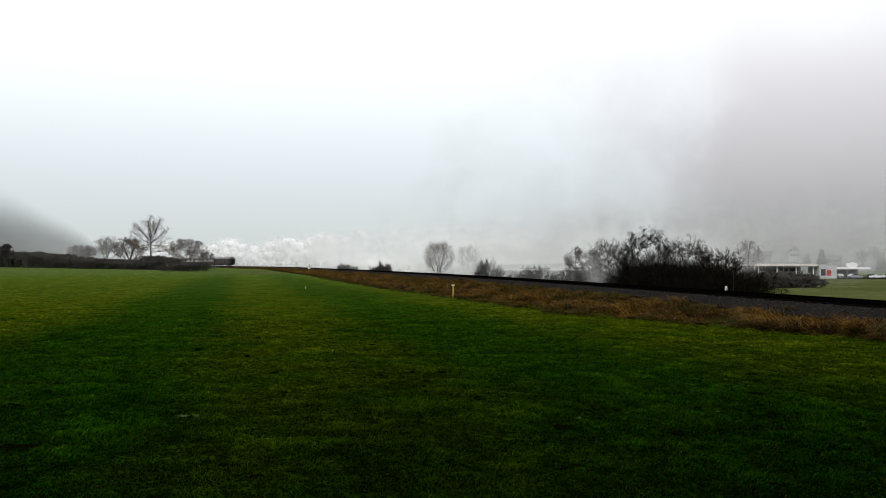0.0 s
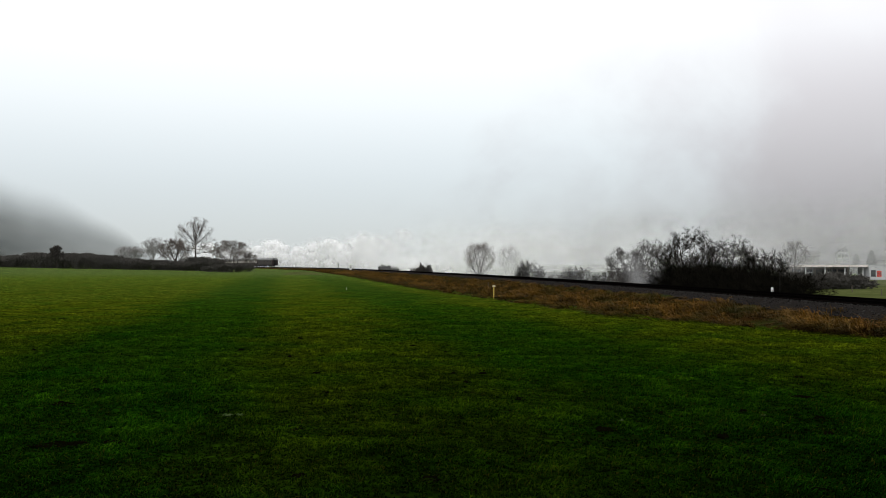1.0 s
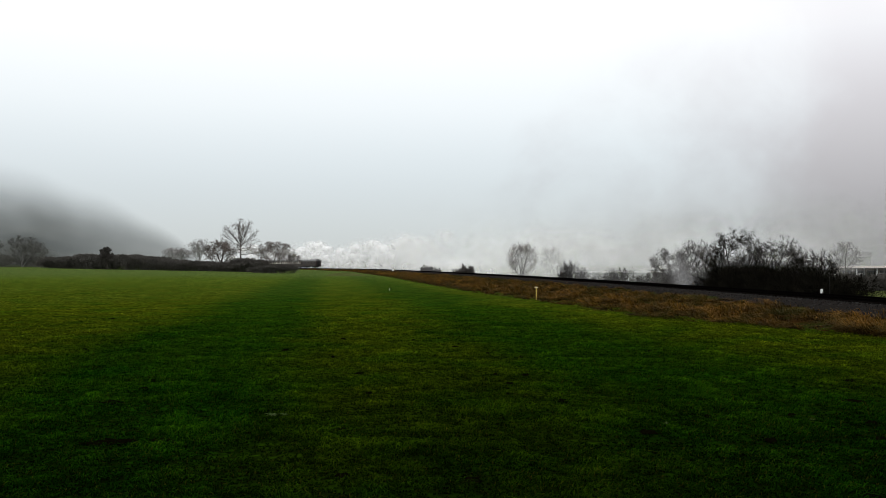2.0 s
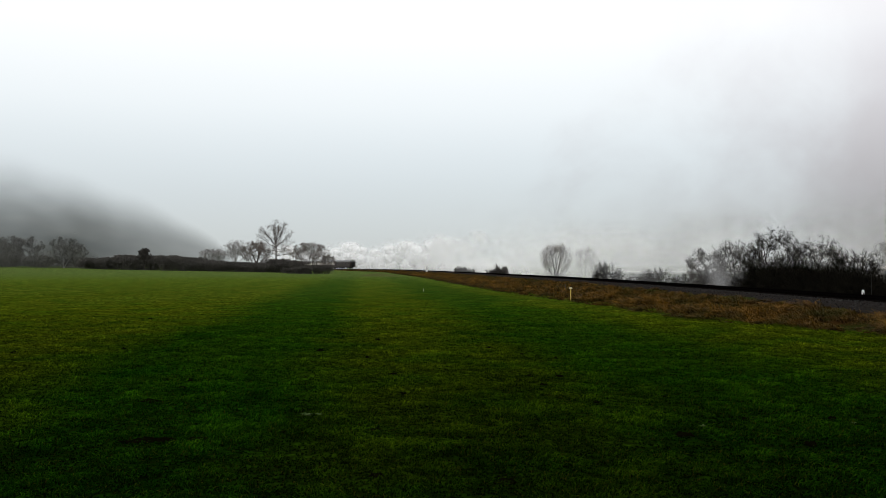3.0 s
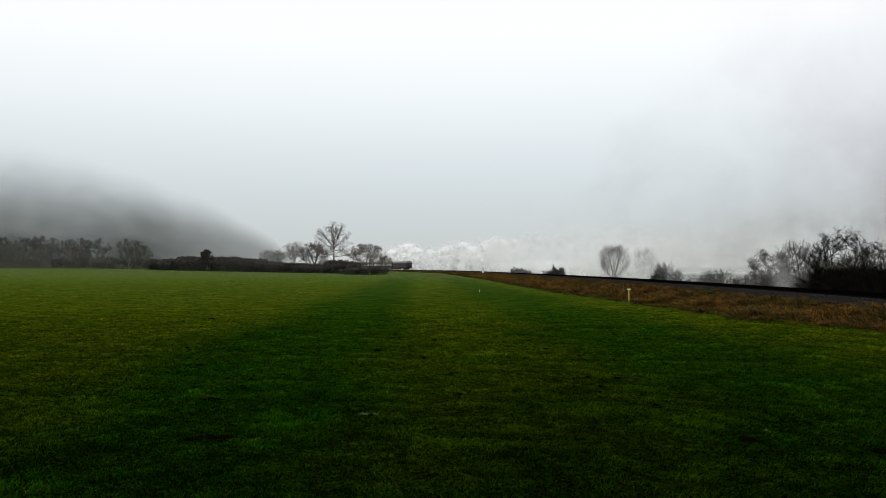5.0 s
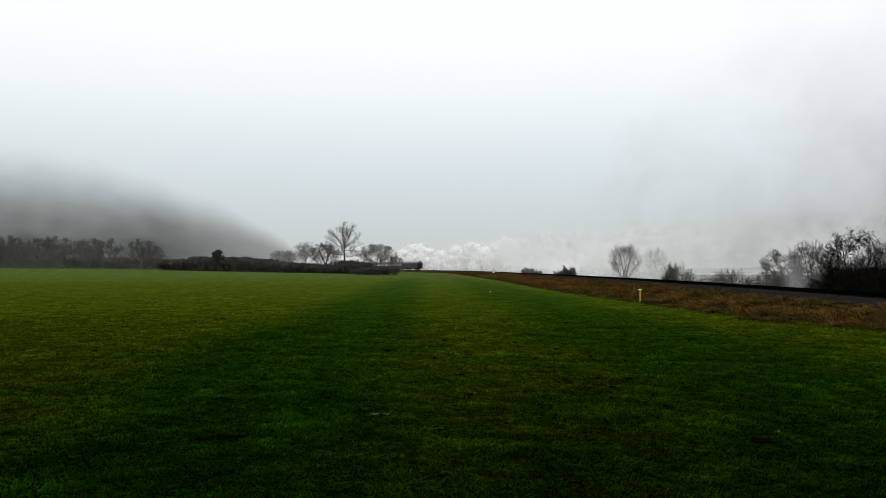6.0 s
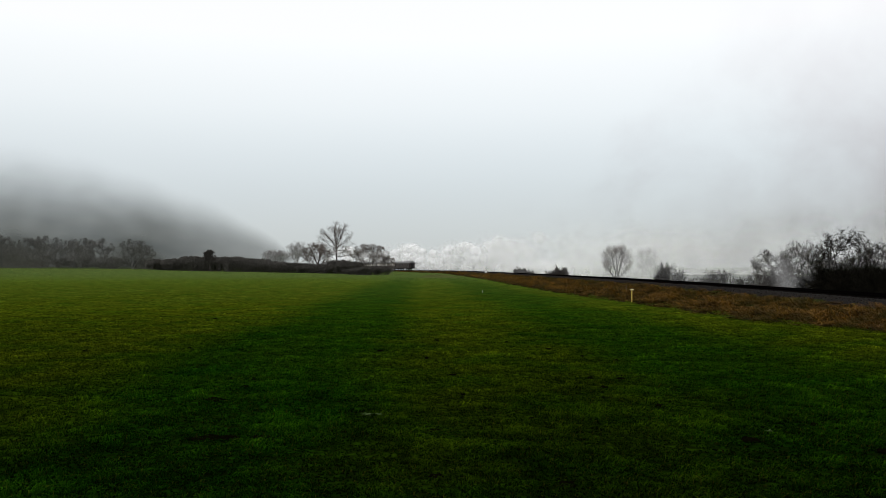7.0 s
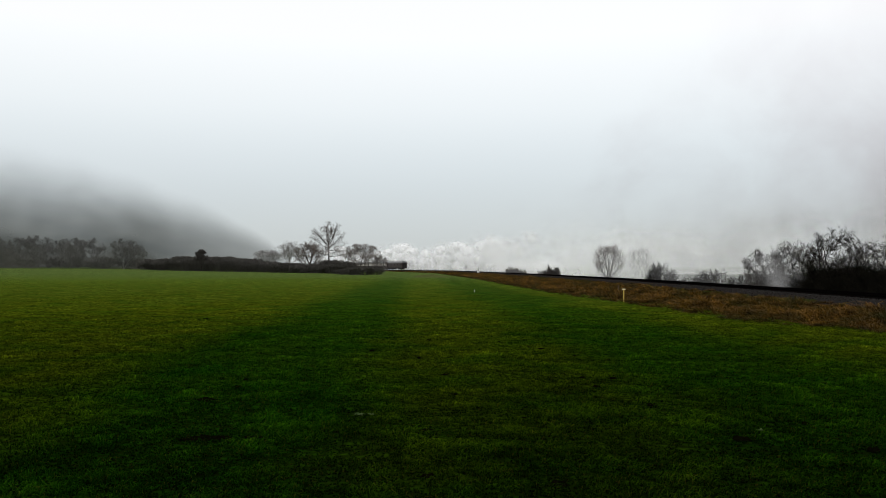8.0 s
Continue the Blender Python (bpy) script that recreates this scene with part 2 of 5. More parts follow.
def steam_material(name, c, gain):
    """Scattering droplets: how much a shell covers comes with the mesh, broken up by soft noise."""
    m = bpy.data.materials.new(name)
    m.use_nodes = True
    n, l = m.node_tree.nodes, m.node_tree.links
    n.clear()
    out, mixer, both = n.new("ShaderNodeOutputMaterial"), n.new("ShaderNodeMixShader"), n.new("ShaderNodeAddShader")
    d, t, clear = n.new("ShaderNodeBsdfDiffuse"), n.new("ShaderNodeBsdfTranslucent"), n.new("ShaderNodeBsdfTransparent")
    d.inputs[0].default_value = (*[v * 0.52 for v in c], 1)
    t.inputs[0].default_value = (*[v * 0.48 for v in c], 1)
    co, noi, r = n.new("ShaderNodeTexCoord"), n.new("ShaderNodeTexNoise"), n.new("ShaderNodeMapRange")
    noi.inputs["Scale"].default_value, noi.inputs["Detail"].default_value = 0.12, 5
    r.inputs["From Min"].default_value, r.inputs["From Max"].default_value = 0.30, 0.62
    r.inputs["To Min"].default_value, r.inputs["To Max"].default_value = 0.35 * gain, gain
    att, mul = n.new("ShaderNodeAttribute"), n.new("ShaderNodeMath")
    att.attribute_name, mul.operation, mul.use_clamp = "cover", "MULTIPLY", True
    l.new(co.outputs["Object"], noi.inputs["Vector"])
    l.new(noi.outputs["Fac"], r.inputs["Value"])
    l.new(r.outputs[0], mul.inputs[0])
    l.new(att.outputs["Fac"], mul.inputs[1])
    l.new(mul.outputs[0], mixer.inputs[0])
    l.new(clear.outputs[0], mixer.inputs[1])
    l.new(d.outputs[0], both.inputs[0])
    l.new(t.outputs[0], both.inputs[1])
    l.new(both.outputs[0], mixer.inputs[2])
    l.new(mixer.outputs[0], out.inputs[0])
    return m


MAT_STEAM = steam_material("white_steam", (0.985, 0.99, 0.99), 1.0)
MAT_SMOKE = steam_material("grey_smoke", (0.64, 0.64, 0.645), 1.0)
MAT_HAZE = steam_material("thin_steam", (0.97, 0.975, 0.98), 1.0)

MAT_WHITE = painted("white_paint", (0.78, 0.78, 0.77), 0.5, 0, 0.12, 2)
MAT_FASCIA = painted("pale_fascia", (0.66, 0.60, 0.56), 0.6, 0, 0.15, 1)
MAT_DIM = painted("grey_white_panel", (0.46, 0.47, 0.47), 0.7, 0, 0.15, 1)
MAT_CREAM = painted("cream_plaster", (0.27, 0.235, 0.20), 0.8, 0, 0.2, 1)
MAT_GREY = painted("grey_plaster", (0.30, 0.30, 0.29), 0.8, 0, 0.2, 1)
MAT_ROOF = painted("slate_roof", (0.13, 0.125, 0.125), 0.8, 0, 0.35, 2)
MAT_RED = painted("red_sign", (0.60, 0.05, 0.03), 0.4, 0, 0.1, 2)
MAT_YELLOW = painted("yellow_marker_paint", (0.62, 0.47, 0.10), 0.5, 0, 0.3, 9)
MAT_POSTCAP = painted("pale_cap_paint", (0.75, 0.66, 0.40), 0.5, 0, 0.2, 9)
MAT_WOOD = painted("weathered_wood", (0.11, 0.09, 0.07), 0.9, 0, 0.4, 6)
MAT_COACH = painted("dark_coach_paint", (0.045, 0.034, 0.032), 0.45, 0, 0.35, 1.2)
MAT_COACH_CREAM = painted("cream_coach_band", (0.56, 0.53, 0.47), 0.5, 0, 0.2, 1.2)
MAT_COACH_ROOF = painted("grey_coach_roof", (0.16, 0.16, 0.16), 0.7, 0, 0.3, 1.2)
MAT_IRON = painted("black_iron", (0.018, 0.017, 0.016), 0.6, 0.4, 0.4, 4)
MAT_STONE = painted("whitewashed_stone", (0.70, 0.70, 0.68), 0.8, 0, 0.25, 8)
MAT_TARMAC = painted("wet_tarmac", (0.06, 0.06, 0.062), 0.6, 0, 0.3, 1)
MAT_TYRE = painted("black_rubber", (0.015, 0.015, 0.015), 0.8, 0, 0.3, 6)
MAT_CAR_WHITE = painted("white_car_paint", (0.72, 0.72, 0.72), 0.25, 0, 0.06, 1)
MAT_CAR_SILVER = painted("silver_car_paint", (0.36, 0.37, 0.38), 0.3, 0.5, 0.08, 1)
MAT_CAR_DARK = painted("dark_car_paint", (0.03, 0.035, 0.045), 0.25, 0, 0.1, 1)
gl = Mat("dark_glass", 0.08)
gl.b.inputs["Specular IOR Level"].default_value = 0.6
MAT_GLASS = gl.color(gl.ramp(gl.noise(0.8, 2), (0.3, (0.02, 0.022, 0.025)), (0.7, (0.045, 0.05, 0.055)))).m


# ---- mesh helpers ----
def mesh_of(name, verts, faces, mat, smooth=False):
    me = bpy.data.meshes.new(name)
    me.from_pydata([tuple(v) for v in verts], [], faces)
    me.materials.append(mat)
    if smooth:
        me.shade_smooth()
    return me


def tri_mesh(name, tris, mat):
    """A mesh from an array of separate triangles, shape (n, 3, 3)."""
    n = len(tris)
    me = bpy.data.meshes.new(name)
    me.vertices.add(3 * n)
    me.vertices.foreach_set("co", np.ascontiguousarray(tris, dtype=np.float32).ravel())
    me.loops.add(3 * n)
    me.loops.foreach_set("vertex_index", np.arange(3 * n, dtype=np.int32))
    me.polygons.add(n)
    me.polygons.foreach_set("loop_start", np.arange(0, 3 * n, 3, dtype=np.int32))
    me.update(calc_edges=True)
    me.materials.append(mat)
    return me


def part(name, data, mat, parent, label=""):
    if isinstance(data, bmesh.types.BMesh):
        me = bpy.data.meshes.new(name)
        data.to_mesh(me)
        data.free()
        me.materials.append(mat)
        data = me
    ob = new(name, data)
    ob.parent = parent
    return tagged(ob, label)


def box(x0, x1, y0, y1, z0, z1, bevel=0.0, bm=None):
    bm = bm or bmesh.new()
    r = bmesh.ops.create_cube(bm, size=1, matrix=Matrix.Translation(((x0 + x1) / 2, (y0 + y1) / 2, (z0 + z1) / 2)) @ Matrix.Diagonal((x1 - x0, y1 - y0, z1 - z0, 1)))
    if bevel:
        edges = list({e for v in r["verts"] for e in v.link_edges})
        bmesh.ops.bevel(bm, geom=edges, offset=bevel, segments=2, affect="EDGES")
    return bm


def rod(p, q, r0, r1=None, sides=8, bm=None):
    bm = bm or bmesh.new()
    p, q = Vector(p), Vector(q)
    m = Matrix.Translation((p + q) / 2) @ (q - p).to_track_quat("Z", "Y").to_matrix().to_4x4()
    bmesh.ops.create_cone(bm, cap_ends=True, segments=sides, radius1=r0, radius2=r0 if r1 is None else r1, depth=(q - p).length, matrix=m)
    return bm


def prism(profile, y0, y1):
    """A closed profile in x and z, drawn out along y."""
    bm = bmesh.new()
    a = [bm.verts.new((x, y0, z)) for x, z in profile]
    b = [bm.verts.new((x, y1, z)) for x, z in profile]
    n = len(profile)
    bm.faces.new(a[::-1])
    bm.faces.new(b)
    for i in range(n):
        bm.faces.new((a[i], a[(i + 1) % n], b[(i + 1) % n], b[i]))
    bmesh.ops.recalc_face_normals(bm, faces=bm.faces)
    return bm


def empty(name, m, label, category, group="", kind=""):
    ob = new(name)
    ob.empty_display_size = 0.3
    ob.matrix_world = m
    return tagged(ob, label, category, group, kind)


# ---- the line of the railway ----
LINE = [(-140, 43.0), (-60, 30.0), (0, 19.9), (28.5, 14.9), (62, 8.9), (100, 1.0), (160, -14.3), (225, -32.5), (285, -50.0),
        (330, -66.5), (365, -86), (395, -107), (425, -132), (455, -160), (500, -208), (560, -280), (620, -360), (720, -500)]
RAIL_TOP = 0.87
_ly = np.array([p[0] for p in LINE], float)
_lx = np.array([p[1] for p in LINE], float)
_fine_y = np.linspace(-140, 720, 1721)
_fine_x = np.interp(_fine_y, _ly, _lx)
for _ in range(3):  # ease the corners
    _pad = np.pad(_fine_x, 20, mode="reflect", reflect_type="odd")
    _fine_x = np.convolve(_pad, np.ones(41) / 41, "valid")


def line_x(y):
    """x of the near rail at y."""
    y = np.asarray(y, float)
    return np.interp(y, _fine_y, _fine_x) + np.where(y > 720, (720 - y) * 1.4, 0)


def line_at(y):
    """Place of the track's middle at y and the unit vectors along and to the far side."""
    x = float(line_x(y))
    dx = float(line_x(y + 1) - line_x(y - 1)) / 2
    along = Vector((dx, 1, 0)).normalized()
    side = Vector((along.y, -along.x, 0))
    return Vector((x, y, 0)) + side * 0.75, along, side


def smooth(a, b, v):
    t = np.clip((np.asarray(v, float) - a) / (b - a), 0, 1)
    return t * t * (3 - 2 * t)


def ground_z(x, y):
    """Height of the ground: a level meadow that rises to one side, lower behind the railway."""
    x, y = np.asarray(x, float), np.asarray(y, float)
    u = x - line_x(y)
    rise = 0.0125 * np.clip(-x - 80, 0, 220) * smooth(120, 280, y)
    swell = 0.10 * np.sin(x * 0.045 + 0.6) * np.sin(y * 0.035) * smooth(8, 30, np.hypot(x, y)) * smooth(0, -10, u)
    back = -1.25 * smooth(3.0, 9.0, u)
    return rise * smooth(2, -10, u) + swell + back


# ---- the ground: one sheet out to the horizon ----
def spread(lo, hi, n_neg, n_pos):
    a = np.linspace(0, 1, n_pos)
    b = np.linspace(0, 1, n_neg)
    k = 5.2
    return np.concatenate([(lo * np.sinh(k * b) / np.sinh(k))[:0:-1], hi * np.sinh(k * a) / np.sinh(k)])


def build_ground():
    xs, ys = spread(-2500, 2500, 170, 170), spread(-600, 4200, 60, 260)
    X, Y = np.meshgrid(xs, ys)
    Z = ground_z(X, Y)
    near = smooth(120, 15, np.hypot(X, Y))
    rng = np.random.default_rng(4)
    Z = Z - near * rng.uniform(0.005, 0.030, Z.shape)
    nx, ny = len(xs), len(ys)
    idx = np.arange(nx * ny).reshape(ny, nx)
    quads = np.stack([idx[:-1, :-1], idx[:-1, 1:], idx[1:, 1:], idx[1:, :-1]], -1).reshape(-1, 4)
    me = mesh_of("ground", np.stack([X, Y, Z], -1).reshape(-1, 3).tolist(), quads.tolist(), MAT_TURF, True)
    return tagged(new("ground", me), "wet green winter meadow turf with darker and yellower bands", "meadow", kind="structure")


build_ground()


# ---- embankment, ballast, rails and sleepers ----
def swept(name, profile, y0, y1, step, mat, parent=None, rough=0.0, seed=1, smooth_shade=True):
    """A strip along the track. profile: offsets to the far side of the track's middle, and heights."""
    rng = np.random.default_rng(seed)
    ys = np.arange(y0, y1 + step, step)
    verts, faces, k = [], [], len(profile)
    for i, y in enumerate(ys):
        c, _, side = line_at(y)
        for j, (u, z) in enumerate(profile):
            p = c + side * (u + (rng.uniform(-rough, rough) if 0 < j < k - 1 else 0))
            verts.append((p.x, p.y, z + (rng.uniform(-rough, rough) if 0 < j < k - 1 else 0)))
        if i:
            a, b = (i - 1) * k, i * k
            faces += [(a + j, a + j + 1, b + j + 1, b + j) for j in range(k - 1)]
    me = mesh_of(name, verts, faces, mat, smooth_shade)
    ob = new(name, me)
    ob.parent = parent
    return ob


BANK_F = (0.0, 0.25, 0.5, 0.75, 0.9, 1.0)
BANK_Z = (0.0, 0.07, 0.19, 0.38, 0.51, 0.58)


def toe_at(y):
    """How far the foot of the bank lies from the track's middle."""
    return np.interp(y, (0, 20, 25, 29.5, 34.7, 37, 56, 71, 108, 146, 200, 260, 320, 420, 700), (3.6, 3.6, 3.75, 5.6, 7.7, 8.8, 10.2, 11.6, 12.6, 12.2, 11.0, 10.0, 10.0, 8.0, 5.0))


def build_bank():
    rng = np.random.default_rng(2)
    verts, faces, k = [], [], 12
    for i, y in enumerate(np.arange(-60, 700, 0.8)):
        c, _, side = line_at(y)
        toe = float(toe_at(y))
        prof = [(-toe - 0.6, -0.25)] + [(-toe + f * (toe - 1.9), z) for f, z in zip(BANK_F, BANK_Z)] + [(2.2, 0.58), (3.2, 0.3), (4.6, -0.3), (6.8, -1.1), (8.5, -1.5)]
        for j, (u, z) in enumerate(prof):
            p = c + side * (u + rng.uniform(-0.12, 0.12) * (0 < j < 6))
            verts.append((p.x, p.y, z + rng.uniform(-0.06, 0.06) * (1 < j < 11)))
        if i:
            a, b = (i - 1) * k, i * k
            faces += [(a + j, a + j + 1, b + j + 1, b + j) for j in range(k - 1)]
    ob = new("embankment", mesh_of("embankment", verts, faces, MAT_BANK, True))
    return tagged(ob, "low railway embankment with rough brown winter grass", "embankment", kind="structure")


bank = build_bank()
track = empty("railway_track", Matrix.Identity(4), "single railway track on dark grey ballast along the meadow", "railway track", kind="structure")
part_b = swept("ballast", [(-3.2, 0.42), (-2.6, 0.57), (-2.2, 0.64), (-1.75, 0.70), (-1.45, 0.72), (-0.9, 0.66), (0, 0.65), (0.9, 0.66), (1.45, 0.72), (1.75, 0.70), (2.45, 0.45)], -60, 700, 0.5, MAT_BALLAST, track, 0.025, 3)
for off in (-0.75, 0.75):
    r = RAIL_TOP
    prof = [(off - 0.07, r - 0.17), (off - 0.07, r - 0.14), (off - 0.012, r - 0.12), (off - 0.012, r - 0.045), (off - 0.036, r - 0.035), (off - 0.036, r - 0.004), (off - 0.028, r),
            (off + 0.028, r), (off + 0.036, r - 0.004), (off + 0.036, r - 0.035), (off + 0.012, r - 0.045), (off + 0.012, r - 0.12), (off + 0.07, r - 0.14), (off + 0.07, r - 0.17)]
    swept("rail", prof, -60, 700, 2.0, MAT_RAIL, track, 0, 1, False)


def ballast_stones():
    """Loose stones on the field-side shoulder, where the camera stands nearest."""
    rng = np.random.default_rng(8)
    n = 9000
    ys = 14 + 60 * rng.random(n) ** 1.5
    us = rng.uniform(-3.2, -1.0, n)
    x = line_x(ys) + 0.75 + us * 0.98
    yy = ys + us * 0.18
    z = np.interp(us, [-3.2, -2.6, -2.2, -1.75, -1.45, -0.9], [0.43, 0.58, 0.65, 0.71, 0.73, 0.67])
    c = np.stack([x, yy, z], -1)
    size = rng.uniform(0.025, 0.05, n)
    tet = rng.normal(size=(n, 4, 3))
    tet = tet / np.linalg.norm(tet, axis=2, keepdims=True) * size[:, None, None] * np.array([1.2, 1.2, 0.9])
    v = c[:, None, :] + tet
    tris = np.concatenate([v[:, [0, 1, 2]], v[:, [0, 3, 1]], v[:, [1, 3, 2]], v[:, [0, 2, 3]]])
    tagged(new("ballast_stones", tri_mesh("ballast_stones", tris, MAT_STONES)), "loose dark grey ballast stones along the track", "ballast", kind="stuff")


ballast_stones()


# ---- grass ----
def blades(rng, x, y, z, height, width, lean, per, comb=(0, 0)):
    """Bent grass blades, two triangles each, in tufts about the places given."""
    n = len(x)
    k = n * per
    jit = rng.normal(0, 1, (k, 2)) * np.repeat(height, per)[:, None] * 0.55
    bx, by, bz = np.repeat(x, per) + jit[:, 0], np.repeat(y, per) + jit[:, 1], np.repeat(z, per)
    h = np.repeat(height, per) * rng.uniform(0.5, 1.2, k)
    a = rng.uniform(0, 2 * np.pi, k)
    w = width * rng.uniform(0.6, 1.3, k)
    dx, dy = np.cos(a), np.sin(a)
    tilt = rng.uniform(0.15, 1.0, k) * lean
    b = rng.uniform(0, 2 * np.pi, k)
    lx, ly = (np.cos(b) + comb[0]) * h * tilt, (np.sin(b) + comb[1]) * h * tilt
    p0 = np.stack([bx - dx * w, by - dy * w, bz - 0.01], -1)
    p1 = np.stack([bx + dx * w, by + dy * w, bz - 0.01], -1)
    m0 = np.stack([bx + lx * 0.35 - dx * w * 0.8, by + ly * 0.35 - dy * w * 0.8, bz + h * 0.6], -1)
    m1 = np.stack([bx + lx * 0.35 + dx * w * 0.8, by + ly * 0.35 + dy * w * 0.8, bz + h * 0.6], -1)
    tip = np.stack([bx + lx, by + ly, bz + h * (1 - 0.3 * tilt)], -1)
    return np.concatenate([np.stack([p0, p1, m1], 1), np.stack([p0, m1, m0], 1), np.stack([m0, m1, tip], 1)]).reshape(3, k, 3, 3).transpose(1, 0, 2, 3).reshape(k * 3, 3, 3)


def blade_mesh(name, tris3, mat, tip=0.0):
    """Blades as connected islands: five corners each. tip: the height at which a blade reaches its brightest colour;
    lower down it darkens for shade.
    """
    k = len(tris3) // 3
    t = tris3.reshape(k, 3, 3, 3)
    v = np.stack([t[:, 0, 0], t[:, 0, 1], t[:, 0, 2], t[:, 1, 2], t[:, 2, 2]], 1).reshape(-1, 3)
    base = (np.arange(k) * 5)[:, None]
    f = np.concatenate([base + np.array([0, 1, 2]), base + np.array([0, 2, 3]), base + np.array([3, 2, 4])], 1).reshape(-1)
    me = bpy.data.meshes.new(name)
    me.vertices.add(len(v))
    me.vertices.foreach_set("co", np.ascontiguousarray(v, dtype=np.float32).ravel())
    me.loops.add(len(f))
    me.loops.foreach_set("vertex_index", f.astype(np.int32))
    me.polygons.add(len(f) // 3)
    me.polygons.foreach_set("loop_start", np.arange(0, len(f), 3, dtype=np.int32))
    me.update(calc_edges=True)
    me.materials.append(mat)
    if tip:
        up = np.clip((v[:, 2].reshape(k, 5) - t[:, 0, 0, 2][:, None]) / tip, 0, 1)
        me.attributes.new("tip", "FLOAT", "POINT").data.foreach_set("value", up.astype(np.float32).ravel())
    return me


def meadow_grass():
    rng = np.random.default_rng(11)
    n = 110000
    d = 5.5 * (48 / 5.5) ** (rng.random(n) ** 0.85)
    az = radians(-44) + rng.random(n) * radians(76)
    x, y = np.sin(az) * d, np.cos(az) * d
    keep = (x < line_x(y) + 0.75 - toe_at(y) * (0.98 - 0.35 * rng.random(n) ** 3))
    # the turf stands in soft tussocks of a hand or two, longer across the slope
    lump = np.array([0.7 * noise.noise(Vector((a * 0.8, b * 0.6, 0))) + noise.noise(Vector((a * 2.3 + b * 0.6, b * 1.7, 5))) + 0.4 * noise.noise(Vector((a * 6.0, b * 5.0, 9))) for a, b in zip(x, y)])
    keep &= (lump + rng.normal(0, 0.25, n)) > -1.0
    keep &= rng.random(n) > smooth(26, 48, d)
    x, y, d, lump = x[keep], y[keep], d[keep], lump[keep]
    h = 0.040 * np.clip(1 + 1.3 * lump, 0.40, 2.6) * rng.uniform(0.75, 1.25, len(x)) * (1 + d / 90) * np.interp(d, (5.5, 13), (0.62, 1.0))
    tris = blades(rng, x, y, ground_z(x, y), h, 0.0062, 2.4, 5, (0.5, -0.5))
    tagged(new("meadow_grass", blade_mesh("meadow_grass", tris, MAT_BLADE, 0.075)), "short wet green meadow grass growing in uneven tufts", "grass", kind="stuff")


def bank_grass():
    """Long dead grass in tussocks, combed down the slope."""
    rng = np.random.default_rng(12)
    n = 56000
    y = np.where(np.arange(n) < 48000, 10 + 190 * rng.random(n) ** 1.55, 170 + 220 * rng.random(n))
    f = rng.uniform(-0.10, 0.82, n)
    toe = toe_at(y)
    u = -toe + f * (toe - 1.9)
    lump = np.array([noise.noise(Vector((a * 0.5, b * 0.8, 2))) + 0.9 * noise.noise(Vector((a * 1.3, b * 1.5, 7))) for a, b in zip(y, u)])
    z = np.interp(f, BANK_F, BANK_Z)
    x = line_x(y) + 0.75 + u * 0.985
    yy = y + u * 0.18
    keep = lump + rng.normal(0, 0.22, n) > -0.22
    x, yy, z, lump, f = x[keep], yy[keep], z[keep], lump[keep], f[keep]
    z = z + 0.26 * np.clip(lump, -0.4, 0.9)
    h = np.clip(0.17 + 0.32 * lump, 0.06, 0.52) * rng.uniform(0.7, 1.3, len(x))
    h = h * np.where(f > 0.72, 0.5, 1.0) * np.interp(f, (-0.10, 0.05), (0.25, 1.0))
    tris = blades(rng, x, yy, z, h * np.where(yy > 170, 1.2, 1.0), 0.009, 2.6, 6, (-1.2, -1.0))
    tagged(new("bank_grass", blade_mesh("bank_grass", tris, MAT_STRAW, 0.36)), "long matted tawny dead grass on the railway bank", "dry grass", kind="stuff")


meadow_grass()
bank_grass()


# ---- bare trees and shrubs ----
def grow(rng, p, d, length, radius, level, top, out, wild, up):
    """A branch as a bent path with side branches, down to twigs."""
    segs = 5 if level == 0 else 4
    pts, q = [p], p
    step = length / segs
    dirs = []
    for i in range(segs):
        d = (d + Vector(rng.normal(0, wild, 3)) * (0.35 if level == 0 else 1) + Vector((0, 0, up))).normalized()
        q = q + d * step
        pts.append(q)
        dirs.append(d)
    out.setdefault(level, []).append((pts, radius))
    if level >= top:
        return
    many = (7, 6, 5, 5)[min(level, 3)]
    for i in range(many):
        f = (0.35 if level == 0 else 0.25) + (0.65 if level == 0 else 0.75) * (i + rng.uniform(0.2, 0.9)) / many
        f = min(f, 0.99)
        k = min(int(f * segs), segs - 1)
        at = pts[k].lerp(pts[k + 1], f * segs - k)
        side = dirs[k].orthogonal().normalized()
        side.rotate(Matrix.Rotation(rng.uniform(0, 2 * math.pi), 3, dirs[k]))
        spread_angle = rng.uniform(0.55, 1.05)
        nd = (dirs[k] * math.cos(spread_angle) + side * math.sin(spread_angle)).normalized()
        grow(rng, at, nd, length * rng.uniform(0.42, 0.66) * (1.15 - 0.45 * f), radius * (1 - 0.7 * f) * 0.62, level + 1, top, out, wild, up)


def tubes(paths, sides, min_r):
    verts, faces = [], []
    for pts, r in paths:
        n = len(pts)
        base = len(verts)
        for i, p in enumerate(pts):
            d = (pts[min(i + 1, n - 1)] - pts[max(i - 1, 0)]).normalized()
            a = d.orthogonal().normalized()
            b = d.cross(a)
            rr = max(r * (1 - 0.65 * i / (n - 1)), min_r)
            for s in range(sides):
                t = 2 * math.pi * s / sides
                verts.append(p + a * math.cos(t) * rr + b * math.sin(t) * rr)
        for i in range(n - 1):
            for s in range(sides):
                s2 = (s + 1) % sides
                faces.append((base + i * sides + s, base + i * sides + s2, base + (i + 1) * sides + s2, base + (i + 1) * sides + s))
    return verts, faces


